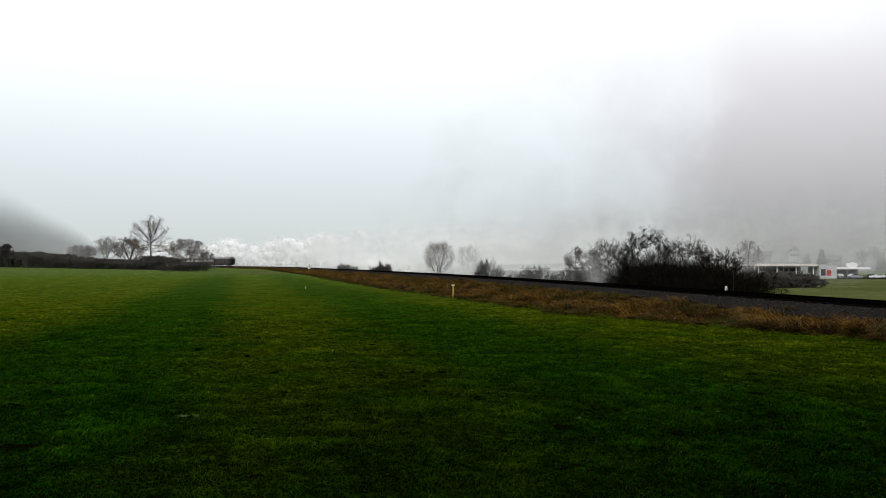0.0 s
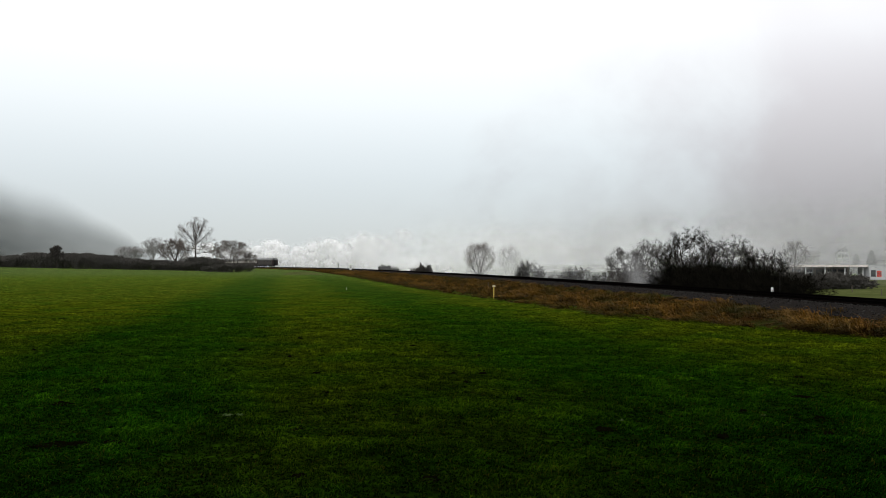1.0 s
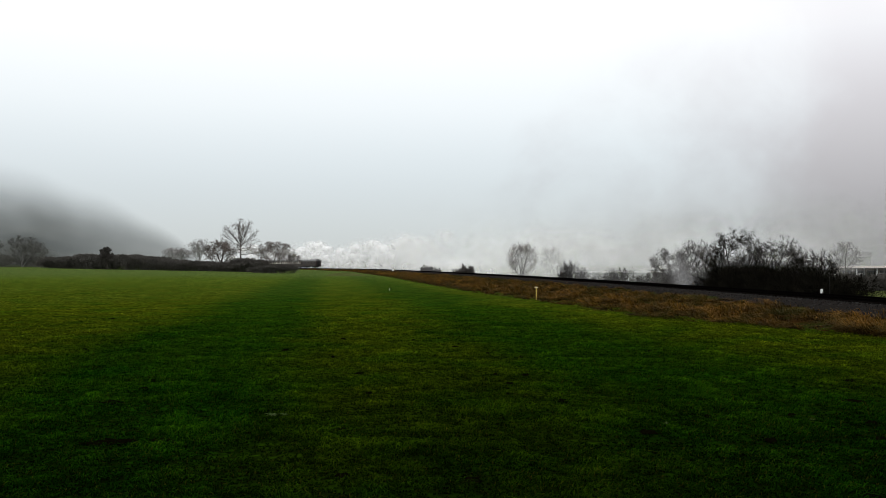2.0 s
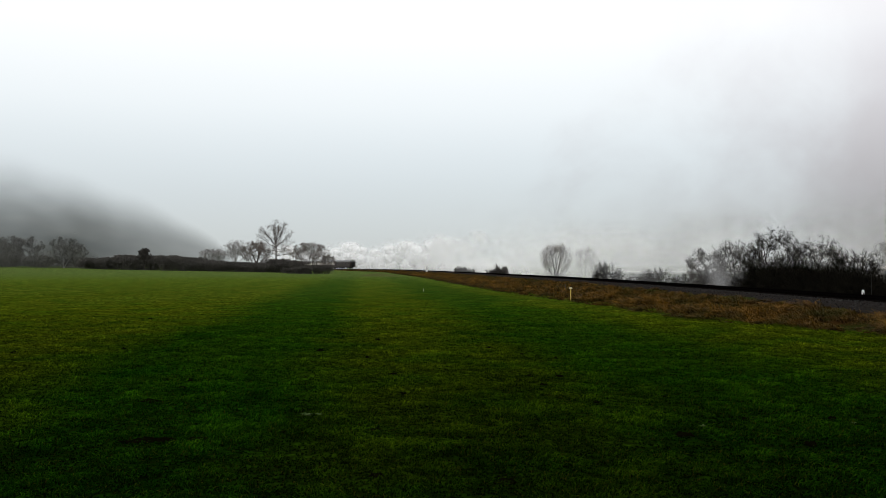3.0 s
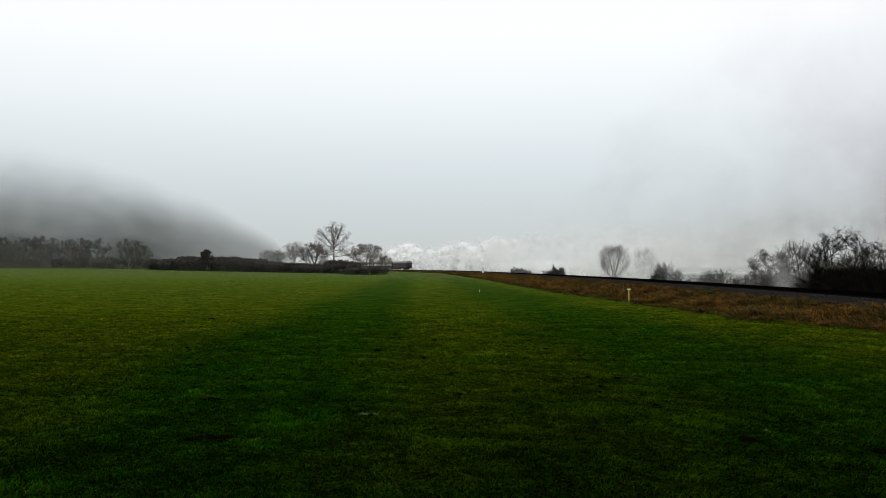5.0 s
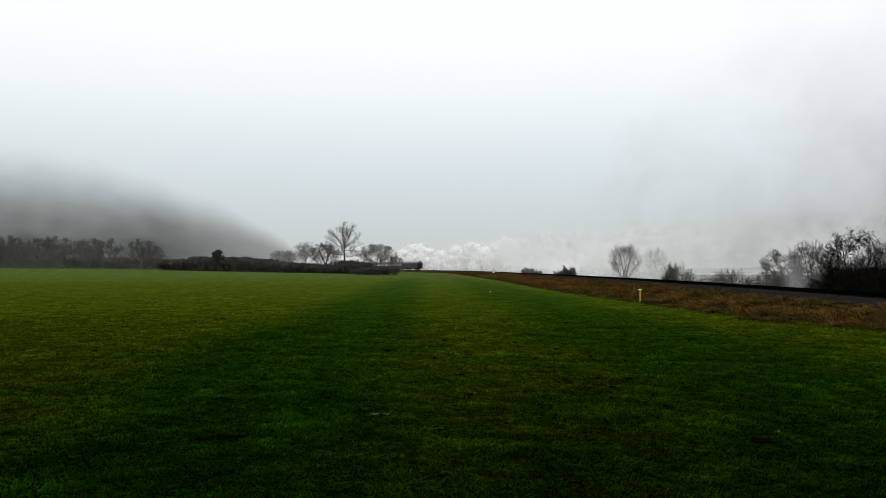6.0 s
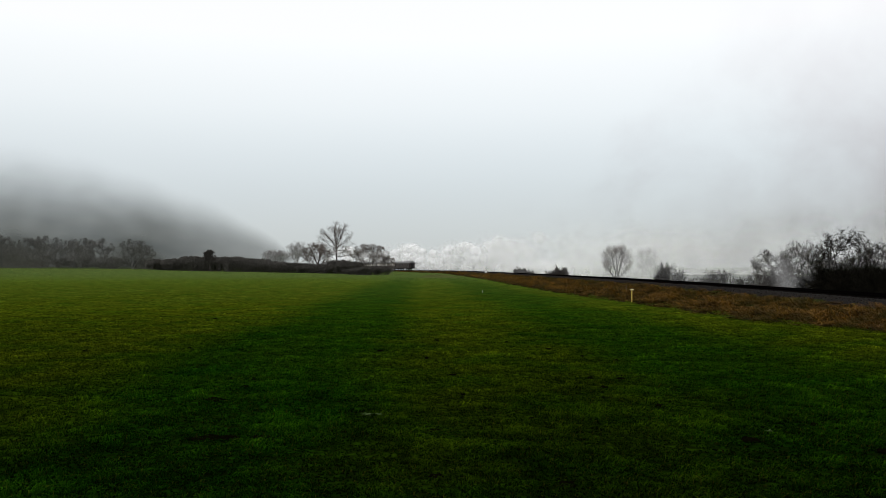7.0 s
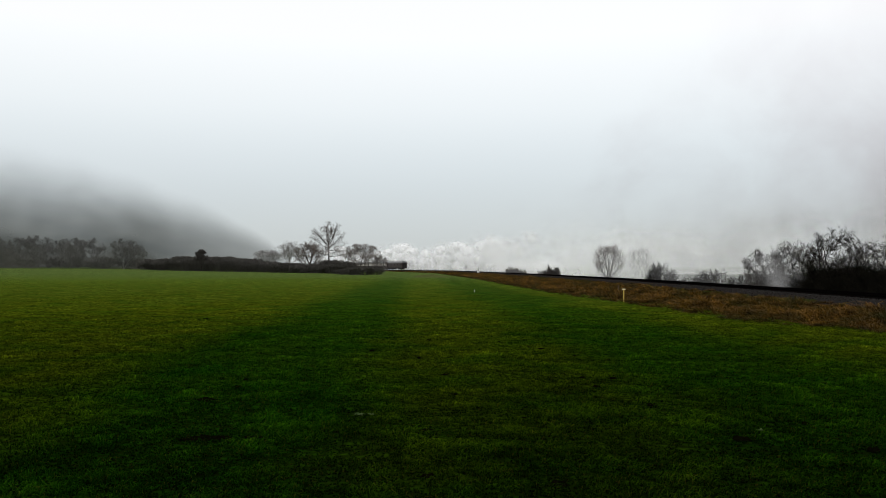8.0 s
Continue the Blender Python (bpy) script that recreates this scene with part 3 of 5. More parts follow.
def twig_spray(rng, paths, per, length, width, up=0.15):
    """Fine twigs from the ends and sides of the last branches: slim three-cornered spurs."""
    tris = []
    for pts, r in paths:
        n = len(pts) - 1
        for _ in range(per):
            f = rng.uniform(0.15, 1.0) * n
            k = min(int(f), n - 1)
            p = pts[k].lerp(pts[k + 1], f - k)
            d = ((pts[k + 1] - pts[k]).normalized() + Vector(rng.normal(0, 0.6, 3)) + Vector((0, 0, up))).normalized()
            s = d.orthogonal().normalized() * width
            s.rotate(Matrix.Rotation(rng.uniform(0, 6.28), 3, d))
            e = p + d * length * rng.uniform(0.5, 1.3)
            tris.append((p - s, p + s, e))
    return np.array([[tuple(a), tuple(b), tuple(c)] for a, b, c in tris])


def join_tris(verts, faces, tris):
    """Quads of tubes and loose twigs as one array of triangles."""
    v = np.array([tuple(p) for p in verts])
    f = np.array(faces)
    return np.concatenate([v[f[:, [0, 1, 2]]], v[f[:, [0, 2, 3]]], tris])


def bent(rng, p, q, sag, wob, n=6):
    """A path from p to q that leaves sideways and turns upwards."""
    c = p.lerp(q, 0.5) + Vector((0, 0, -sag)) + Vector(rng.normal(0, wob, 3))
    return [p * (1 - t) ** 2 + c * (2 * t * (1 - t)) + q * t * t + Vector(rng.normal(0, wob * 0.22, 3)) * (t > 0) for t in [i / n for i in range(n + 1)]]


def bare_tree(m, height, width, trunk_r, seed, label, bole=0.3, limbs=10, stems=1, per=8, twig=0.9, thin=0.022, group="", mat_twig=None, wide_low=0.8, mat=None, ragged=0.07, fork=0.0):
    """A leafless tree with a domed crown: trunk, branchwork and fine twigs."""
    rng = np.random.default_rng(seed)
    cz = height * (bole * 0.75 + 1) / 2
    ax, az = width / 2, height - cz
    boles, mids, fine = [], [], []

    def dome(u, v, k):
        """A point of the crown: u the turn, v from the top (0) to the rim (1)."""
        th = v * radians(100) * wide_low
        kk = k * (1 + 0.10 * noise.noise(Vector((math.cos(u) * 1.5, math.sin(u) * 1.5, th * 2 + seed))))
        return Vector((math.sin(th) * math.cos(u) * ax * kk, math.sin(th) * math.sin(u) * ax * kk, cz + math.cos(th) * az * kk))

    for s in range(stems):
        root = Vector((rng.normal(0, 0.5), rng.normal(0, 0.5), -0.2)) if stems > 1 else Vector((0, 0, -0.2))
        u0 = 2 * math.pi * s / stems + rng.uniform(-0.4, 0.4)
        lead = dome(u0, 0.12 if stems == 1 else rng.uniform(0.25, 0.75), 0.86)
        if fork:
            lead = Vector((rng.uniform(-0.3, 0.3), rng.uniform(-0.3, 0.3), height * fork))
        axis = bent(rng, root, lead, 0.0 if stems == 1 else -0.06 * height, 0.02 * height, 8)
        boles.append((axis, trunk_r))
        for i in range(limbs):
            f = bole + (0.85 - bole) * (i / max(1, limbs - 1)) ** 1.15
            if fork:
                f = 0.55 + 0.44 * (i / (limbs - 1)) ** 0.7
            at = axis[min(int(f * 8), 7)].lerp(axis[min(int(f * 8), 7) + 1], f * 8 - min(int(f * 8), 7))
            u = (u0 if stems > 1 else 0) + i * 2.4 + rng.uniform(-0.4, 0.4)
            tip = dome(u, float(np.clip(1.0 - (0.98 if fork else 0.8) * (i / limbs) + rng.uniform(-0.12, 0.12), 0.03, 1.0)), rng.uniform(0.7 if fork else 0.86, 0.97))
            limb = bent(rng, at, tip, (0.11 if fork else 0.05) * (tip - at).length, (0.055 if fork else 0.035) * (tip - at).length)
            mids.append((limb, trunk_r * (0.30 + 0.18 * rng.random() if fork else 0.36 * (1 - 0.6 * f))))
            long = (tip - at).length
            nside = 12 if fork else 8
            for j in range(nside):
                g = 0.22 + 0.75 * (j + rng.random()) / nside
                k = min(int(g * 6), 5)
                p = limb[k].lerp(limb[k + 1], g * 6 - k)
                d = ((limb[k + 1] - limb[k]).normalized() + Vector(rng.normal(0, 0.62, 3)) + Vector((0, 0, 0.15))).normalized()
                q = p + d * long * rng.uniform(0.28, 0.52) * (1.15 - 0.5 * g)
                side = bent(rng, p, q, 0.03 * long * 0.3, 0.02 * long, 4)
                mids.append((side, trunk_r * 0.12 * (1 - 0.5 * g)))
                for _ in range(5):
                    e = rng.uniform(0.2, 0.98) * 4
                    kk = min(int(e), 3)
                    a = side[kk].lerp(side[kk + 1], e - kk)
                    dd = ((side[kk + 1] - side[kk]).normalized() + Vector(rng.normal(0, 0.6, 3)) + Vector((0, 0, 0.12))).normalized()
                    fine.append((bent(rng, a, a + dd * long * rng.uniform(0.10, 0.2), 0, 0.02 * long * 0.5, 3), thin))
    def within(p, soft):
        """Pull what sticks out of the crown back to its rim."""
        q = Vector((p.x / ax, p.y / ax, (p.z - cz) / az))
        if q.length > soft and p.z > cz * 0.6:
            k = soft / q.length
            return Vector((p.x * k, p.y * k, cz + (p.z - cz) * k))
        return p

    for group_of in (mids, fine):
        for i, (pts, r) in enumerate(group_of):
            soft = rng.uniform(1 - ragged, 1.0)
            group_of[i] = ([within(p, soft) for p in pts], r)
    tree = empty("bare_tree", m, label, "tree", group)
    part("trunk", mesh_of("trunk", *tubes(boles, 8, 0.02), mat or MAT_BARK, True), None, tree)
    part("branchwork", mesh_of("branchwork", *tubes(mids, 4, thin * 0.8), mat or MAT_BARK, True), None, tree)
    v, f = tubes(fine, 3, thin * 0.6)
    part("crown", tri_mesh("crown", join_tris(v, f, twig_spray(rng, fine, per, twig, thin * 0.8)), mat_twig or MAT_TWIG), None, tree)
    return tree


def shrub(m, height, width, seed, label, mat, stems=22, twigs=11, thick=0.03, group="", category="shrub", name="shrub", most_lean=0.75, spray=0.17, trim=False):
    """A leafless bush: many stems from the ground, each with side shoots and a dense spray of twigs."""
    rng = np.random.default_rng(seed)
    out = {}
    for s in range(stems):
        a = rng.uniform(0, 6.28)
        rad = width * 0.36 * math.sqrt(rng.random())
        lean = rng.uniform(0.08, most_lean)
        d = Vector((math.cos(a) * lean, math.sin(a) * lean, 1)).normalized()
        grow(rng, Vector((math.cos(a) * rad, math.sin(a) * rad, -0.1)), d, height * rng.uniform(0.5, 0.8), 0.05, 1, 3, out, 0.16, 0.06)
    top = max(p.z for lev in out.values() for pts, _ in lev for p in pts)
    k = height / (top + 0.2)
    for lev in out.values():
        for i, (pts, r) in enumerate(lev):
            lev[i] = ([Vector((p.x, p.y, height * (1 - math.exp(-2.2 * max(p.z, 0) * k / height)) if trim else p.z * k)) for p in pts], r)
    ob = empty(name, m, label, category, group)
    part("branchwork", mesh_of("branchwork", *tubes(out[1] + out[2], 3, 0.012), mat), None, ob)
    part("crown", tri_mesh("crown", np.concatenate([twig_spray(rng, out[3], twigs, height * spray, thick), twig_spray(rng, out[2], twigs, height * spray * 0.9, thick)]), mat), None, ob)
    return ob


def on_ground(x, y, dz=0.0, rz=0.0):
    return pose(x, y, float(ground_z(x, y)) + dz, 0, 0, rz)


# the two field trees at the end of the hedge, and ones behind paled for mist
bare_tree(on_ground(-93.4, 270), 17.4, 16.4, 0.36, 21, "tall bare round-crowned tree standing in a hedge", bole=0.12, limbs=17, per=11, twig=0.8, thin=0.013, wide_low=1.15, fork=0.6, ragged=0.14)
bare_tree(on_ground(-70.2, 232), 9.0, 11.6, 0.14, 33, "low wide bare tree with several leaning stems beside the hedge", bole=0.3, limbs=8, stems=5, per=9, twig=0.5, thin=0.016, wide_low=0.95)
bare_tree(on_ground(-66.0, 236), 5.6, 5.0, 0.11, 37, "small bare tree with leaning stems beside the hedge", bole=0.3, limbs=5, stems=3, per=6, twig=0.5, thin=0.02)
bare_tree(on_ground(-111.0, 300), 11.6, 12.5, 0.26, 40, "grey bare tree with leaning stems behind the hedge", bole=0.14, limbs=9, stems=3, ragged=0.3, per=10, twig=0.9, thin=0.022, wide_low=1.0, group="misty trees", mat_twig=MAT_TWIG)
misty_tree = bare_tree(on_ground(-134, 338), 12.6, 15.0, 0.3, 41, "bare tree behind the hedge, paled for mist", bole=0.2, limbs=13, fork=0.3, ragged=0.4, per=9, twig=1.0, thin=0.026, group="misty trees", mat_twig=MAT_PALE, mat=MAT_PALE)
bare_tree(on_ground(-149, 350), 9.0, 15.0, 0.3, 43, "bare tree behind the hedge, paled for mist", bole=0.12, ragged=0.3, stems=3, limbs=8, per=9, twig=1.0, thin=0.028, group="misty trees", mat_twig=MAT_PALE, mat=MAT_PALE)
murky_tree = bare_tree(on_ground(-187, 300), 12.0, 13.0, 0.14, 45, "bare tree at the hedge's end, greyed for mist", stems=3, limbs=9, bole=0.12, per=9, twig=0.9, thin=0.022, wide_low=1.05, group="misty trees", mat_twig=MAT_MURK, mat=MAT_MURK)
scrub = shrub(on_ground(-205, 318), 5.2, 9.0, 56, "scrub at the foot of the wood, greyed for mist", MAT_MURK, 26, 11, 0.045, "misty scrub")
scrub_rng = np.random.default_rng(57)
for i in range(26):
    x = -196 - i * 5.4 + scrub_rng.uniform(-2, 2)
    k = scrub_rng.uniform(0.7, 1.3) * (1 + 0.5 * smooth(-215, -260, x))
    copy_thing(scrub, on_ground(x, 322 + 12 * math.sin(i * 2.1), -0.1, 71 * i)).scale = (1.2, 1.2, k)
for i in range(13):
    x = -214 - i * 10.5 + scrub_rng.uniform(-4, 4)
    k = scrub_rng.uniform(0.85, 1.3)
    copy_thing(murky_tree, on_ground(x, 338 + scrub_rng.uniform(-8, 14), -0.1, 97 * i)).scale = (k, k, k)
bare_tree(on_ground(-0.8, 168), 8.5, 7.2, 0.09, 51, "slender bare tree with upright stems behind the railway", bole=0.04, limbs=7, stems=6, per=6, twig=0.4, thin=0.009, wide_low=0.95, ragged=0.3)
bare_tree(on_ground(5.4, 182), 8.2, 6.5, 0.08, 53, "slender bare tree with upright stems behind the railway, paled for mist", bole=0.04, limbs=5, stems=5, per=4, twig=0.35, thin=0.008, wide_low=0.95, mat_twig=MAT_PALE, mat=MAT_PALE, ragged=0.4)

# the long hedge across the end of the meadow
hedge_kinds = [shrub(on_ground(-84 - 3 * i, 262 + i), 4.3 + 0.35 * i, 5.5, 60 + i, "dense dark leafless shrub in a long field hedge", MAT_HEDGE, 34, 15, 0.05, "hedge shrubs", spray=0.07, trim=True) for i in range(3)]
rng = np.random.default_rng(70)
hx = -90.0
while hx > -172:
    f = (-90 - hx) / 82
    y = 262 + 26 * f
    for row in range(2):
        s = copy_thing(hedge_kinds[int(rng.integers(3))], on_ground(hx + rng.uniform(-0.8, 0.8), y + row * 4 + rng.uniform(-1, 1), -0.75, rng.uniform(0, 360)))
        s.scale = (1.0, 1.0, (0.90 + 0.50 * math.sin(math.pi * min(1, max(0, (f - 0.28) / 0.74)))) * rng.uniform(0.92, 1.06))
    hx -= 3.1
bare_tree(on_ground(-141.8, 275), 7.6, 5.0, 0.14, 81, "small dark round tree standing above the hedge", bole=0.2, limbs=14, per=12, twig=0.6, thin=0.05, mat_twig=MAT_SHRUB)
for i, (x, y, k) in enumerate([(-73, 233, 0.75), (-69.5, 231, 0.7), (-67.0, 233, 0.68), (-76.5, 237, 0.6)]):
    s = copy_thing(hedge_kinds[i % 3], on_ground(x, y, -0.6, 80 * i))
    s.scale = (0.8, 0.8, k)

# bushes and thicket behind the railway
low = shrub(on_ground(-13.0, 190), 3.4, 6, 90, "low dark rounded bush behind the railway", MAT_SHRUB, 26, 12, 0.04, "trackside bushes")
for x, y, k, w in [(-14.6, 192, 0.95, 0.62), (-25.2, 216, 0.80, 0.5), (-23.6, 217, 0.80, 0.5), (-4.3, 168, 0.55, 0.42), (0.5, 166, 0.55, 0.4)]:
    copy_thing(low, on_ground(x, y, -0.1, 40 * x)).scale = (w, w, k)
low.scale = (0.6, 0.6, 1.15)
row = shrub(on_ground(5.4, 118), 4.0, 2.4, 95, "bare pollarded shrub in a row behind the railway", MAT_THORN, 9, 7, 0.016, "pollard row", spray=0.13)
row_rng = np.random.default_rng(96)
for i in range(13):
    k = (1.0, 1.1, 0.95, 0.6, 0.7, 0.85, 0.65, 0.6, 0.9, 0.7, 0.75, 0.8, 0.7)[i] * row_rng.uniform(0.92, 1.08)
    copy_thing(row, on_ground(5.9 + i * 0.93 + row_rng.uniform(-0.3, 0.3), 117.5 - 1.1 * i + row_rng.uniform(-1, 1), -0.1, 50 * i)).scale = (0.7, 0.7, k)

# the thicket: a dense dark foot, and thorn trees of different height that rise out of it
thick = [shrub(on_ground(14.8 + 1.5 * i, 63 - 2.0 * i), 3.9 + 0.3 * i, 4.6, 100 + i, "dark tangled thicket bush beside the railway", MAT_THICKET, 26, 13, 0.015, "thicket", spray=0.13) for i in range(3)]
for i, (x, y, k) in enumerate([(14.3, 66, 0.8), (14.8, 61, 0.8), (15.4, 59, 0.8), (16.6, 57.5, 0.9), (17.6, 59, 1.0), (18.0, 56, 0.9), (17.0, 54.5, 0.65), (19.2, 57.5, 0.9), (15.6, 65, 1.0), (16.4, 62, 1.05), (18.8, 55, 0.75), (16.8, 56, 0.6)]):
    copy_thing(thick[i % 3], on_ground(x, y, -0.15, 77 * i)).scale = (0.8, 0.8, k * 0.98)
for t in thick:
    t.scale = (0.8, 0.8, 0.86)
row.scale = (0.55, 0.55, 0.72)
THORN = dict(bole=0.08, stems=3, per=10, twig=0.20, thin=0.010, ragged=0.42, wide_low=1.1)
bare_tree(on_ground(14.7, 62), 5.7, 5.0, 0.055, 110, "dark bare thorn tree rising out of the thicket", limbs=10, mat_twig=MAT_THORN, mat=MAT_THORN, **THORN)
bare_tree(on_ground(17.1, 60.5), 5.6, 5.0, 0.055, 112, "dark bare thorn tree rising out of the thicket", limbs=10, mat_twig=MAT_THORN, mat=MAT_THORN, **THORN)
# in MAT_SHRUB the steam before a thorn is put into its greyer colour
bare_tree(on_ground(13.4, 68), 5.2, 4.6, 0.05, 116, "bare thorn tree rising out of the thicket, greyed for steam", limbs=8, mat_twig=MAT_SHRUB, mat=MAT_SHRUB, **THORN)
bare_tree(on_ground(18.6, 57.5), 4.9, 4.2, 0.05, 117, "dark bare thorn tree rising out of the thicket", limbs=8, mat_twig=MAT_THORN, mat=MAT_THORN, **THORN)
bare_tree(on_ground(12.1, 73), 4.4, 4.2, 0.045, 115, "small bare thorn tree at the thicket's edge, greyed for steam", limbs=7, mat_twig=MAT_SHRUB, mat=MAT_SHRUB, **THORN)
shrub(on_ground(12.6, 71), 3.0, 3.0, 114, "bare thorn bush at the thicket's edge, greyed for steam", MAT_SHRUB, 14, 9, 0.013, "thicket", spray=0.12)
# the lighter hedge twig colour stands for haze over the far meadow
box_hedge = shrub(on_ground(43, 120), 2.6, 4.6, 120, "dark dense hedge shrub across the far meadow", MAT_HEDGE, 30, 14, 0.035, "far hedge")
for i in range(7):
    copy_thing(box_hedge, on_ground(44.5 + 1.3 * i, 119.5 + 0.4 * i, -0.1, 55 * i)).scale = (1, 1, 0.9 + 0.1 * math.sin(4 * i))
for x, y, k in [(163, 330, 0.7), (176, 345, 0.8), (118, 330, 0.7)]:
    copy_thing(misty_tree, on_ground(x, y, 1.0, 31 * x)).scale = (k * 0.7, k * 0.7, k)
bare_tree(on_ground(54, 150), 7.5, 6.0, 0.15, 125, "bare tree beside the filling station", per=7, twig=0.5, thin=0.02, mat_twig=MAT_PALE)


def conifer(m, height, width, seed, label):
    """A dense spruce: a stem and drooping tiers of needled boughs."""
    rng = np.random.default_rng(seed)
    ob = empty("conifer", m, label, "tree", "village conifers")
    part("trunk", rod((0, 0, -0.2), (0, 0, height * 0.95), 0.16, 0.03, 8), MAT_BARK, ob)
    tris = []
    for k in range(2600):
        f = rng.random() ** 0.8
        r = width / 2 * (1 - f) ** 0.85 * rng.uniform(0.35, 1.0)
        t = rng.uniform(0, 6.28)
        p = np.array([math.cos(t) * r, math.sin(t) * r, height * (0.06 + 0.94 * f) - 0.12 * r])
        d = rng.normal(0, 1, (2, 3)) * 0.28
        tris.append((p, p + d[0] + np.array([math.cos(t), math.sin(t), -0.4]) * 0.3, p + d[1]))
    part("crown", tri_mesh("crown", np.array(tris), MAT_HAZED_SPRUCE), None, ob)
    return ob


spruce = conifer(on_ground(134, 300, 0.2), 8.0, 5.2, 127, "dark spruce behind the filling station, greyed for mist")
for x, y, k in [(131.5, 306, 0.85), (168, 325, 0.9), (172, 318, 0.7)]:
    copy_thing(spruce, on_ground(x, y, 0.2, 50 * x)).scale = (k, k, k)


# ---- hills in the mist ----
def ridge(name, az0, az1, r0, r1, height, mat, label, cloud0, cloud1, most):
    """A wooded slope on an arc from az0 to az1 (degrees to the left), its crest and heights faded out for cloud."""
    na, nr = 220, 60
    verts, faces, cover = [], [], []
    for j in range(nr):
        f = j / (nr - 1)
        for i in range(na):
            a = radians(az0 + (az1 - az0) * i / (na - 1))
            r = r0 + (r1 - r0) * f
            p = Vector((-math.sin(a) * r, math.cos(a) * r, 0))
            h = height(math.degrees(a)) * (1.25 + 0.10 * noise.noise(Vector((a * 22, 3, 1))))
            z = h * f
            verts.append((p.x, p.y, z - 2.5))
            # mist as transparency: cover thins towards the crest, the heights and the right end
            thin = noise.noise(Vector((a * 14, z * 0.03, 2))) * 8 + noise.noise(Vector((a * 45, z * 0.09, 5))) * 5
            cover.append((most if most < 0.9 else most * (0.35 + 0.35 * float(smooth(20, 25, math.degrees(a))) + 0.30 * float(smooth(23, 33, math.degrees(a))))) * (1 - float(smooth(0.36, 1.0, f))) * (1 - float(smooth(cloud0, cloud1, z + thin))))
    for j in range(nr - 1):
        for i in range(na - 1):
            faces.append((j * na + i, (j + 1) * na + i, (j + 1) * na + i + 1, j * na + i + 1))
    me = mesh_of(name, verts, faces, mat, True)
    me.attributes.new("cover", "FLOAT", "POINT").data.foreach_set("value", np.array(cover, dtype=np.float32))
    return tagged(new(name, me), label, "hill", kind="structure")


HILL_AZ, HILL_Z = (18, 20, 21.3, 22.1, 23.0, 24.2, 26.1, 28.3, 30.5, 32.6, 35.6, 38.6, 45, 62), (0, 2, 7, 15, 25, 34, 45, 55, 66, 75, 82, 91, 106, 122)
ridge("backdrop_hill", 19, 62, 430, 760, lambda a: float(np.interp(a, HILL_AZ, HILL_Z)), MAT_HILL, "dark wooded hillside with its top faded out for low cloud", -12, 124, 0.98)
ridge("backdrop_wood", 25, 62, 352, 372, lambda a: 19 * float(smooth(27.5, 33, a)), MAT_WOODFOOT, "dark wood at the foot of the hillside, faded out upwards for mist", 0, 21, 0.85)
ridge("backdrop_slope", -50, 6, 430, 800, lambda a: 3 + 44 * float(smooth(-4, -34, a)), MAT_HILL_FAR, "hillside behind the village, paled for mist", 4, 40, 0.8)


def far_meadow():
    """A field between the railway and the village, its turf colour paled for haze."""
    ys = np.linspace(62, 188, 60)
    fs = np.linspace(0, 1, 50)
    Y, F = np.meshgrid(ys, fs, indexing="ij")
    left = np.maximum(line_x(Y) + 10, 14 + 0.10 * Y)
    X = left + F * 120
    Z = ground_z(X, Y) + 0.05
    idx = np.arange(X.size).reshape(X.shape)
    quads = np.stack([idx[:-1, :-1], idx[:-1, 1:], idx[1:, 1:], idx[1:, :-1]], -1).reshape(-1, 4)
    me = mesh_of("meadow_beyond", np.stack([X, Y, Z], -1).reshape(-1, 3).tolist(), quads.tolist(), MAT_FAR_TURF, True)
    tagged(new("ground_meadow_beyond", me), "olive rough meadow behind the railway, paled for haze", "meadow", kind="structure")


far_meadow()


# ---- marker posts ----
def marker_post(m, h):
    ob = empty("marker_post", m, "yellow pipeline marker post with a flat pale cap in the grass", "marker post")
    part("post", rod((0, 0, -0.2), (0, 0, h - 0.05), 0.032, 0.030, 12), MAT_YELLOW, ob)
    bm = rod((0, 0, h - 0.05), (0, 0, h - 0.02), 0.06, 0.115, 16)
    rod((0, 0, h - 0.02), (0, 0, h + 0.015), 0.125, 0.125, 16, bm)
    rod((0, 0, h + 0.015), (0, 0, h + 0.035), 0.125, 0.05, 16, bm)
    part("cap", bm, MAT_POSTCAP, ob, "pale flat round cap")


marker_post(on_ground(0.64, 54), 0.76)


def distance_stone(m, h, w):
    ob = empty("distance_stone", m, "white painted distance stone beside the railway", "distance stone")
    part("stone", prism([(-w, -0.1), (w, -0.1), (w * 0.92, h * 0.9), (w * 0.5, h), (-w * 0.5, h), (-w * 0.92, h * 0.9)], -w * 0.6, w * 0.6), MAT_STONE, ob)
    part("mark", box(-w * 0.35, w * 0.35, -w * 0.6 - 0.006, -w * 0.6 - 0.002, h * 0.45, h * 0.7), MAT_IRON, ob, "worn black number bars")


c, al, sd = line_at(43.5)
distance_stone(pose(*(c + sd * 1.75), 0, 0, 20) @ pose(0, 0, 0.6), 0.43, 0.055)
c, al, sd = line_at(236)
distance_stone(pose(*(c - sd * 2.3), 0, 0, 20) @ pose(0, 0, 0.5), 1.5, 0.28)
c, al, sd = line_at(296)
rail_post = empty("rail_post", pose(c.x + sd.x * 2.3, c.y + sd.y * 2.3, 0.5), "thin dark post beside the railway", "post")
part("post", rod((0, 0, -0.2), (0, 0, 1.9), 0.06), MAT_IRON, rail_post)
part("head", box(-0.2, 0.2, -0.04, 0.04, 1.5, 1.9, 0.01), MAT_IRON, rail_post)
peg = empty("field_peg", on_ground(-11.85, 73), "short thin pale peg standing in the meadow", "peg")
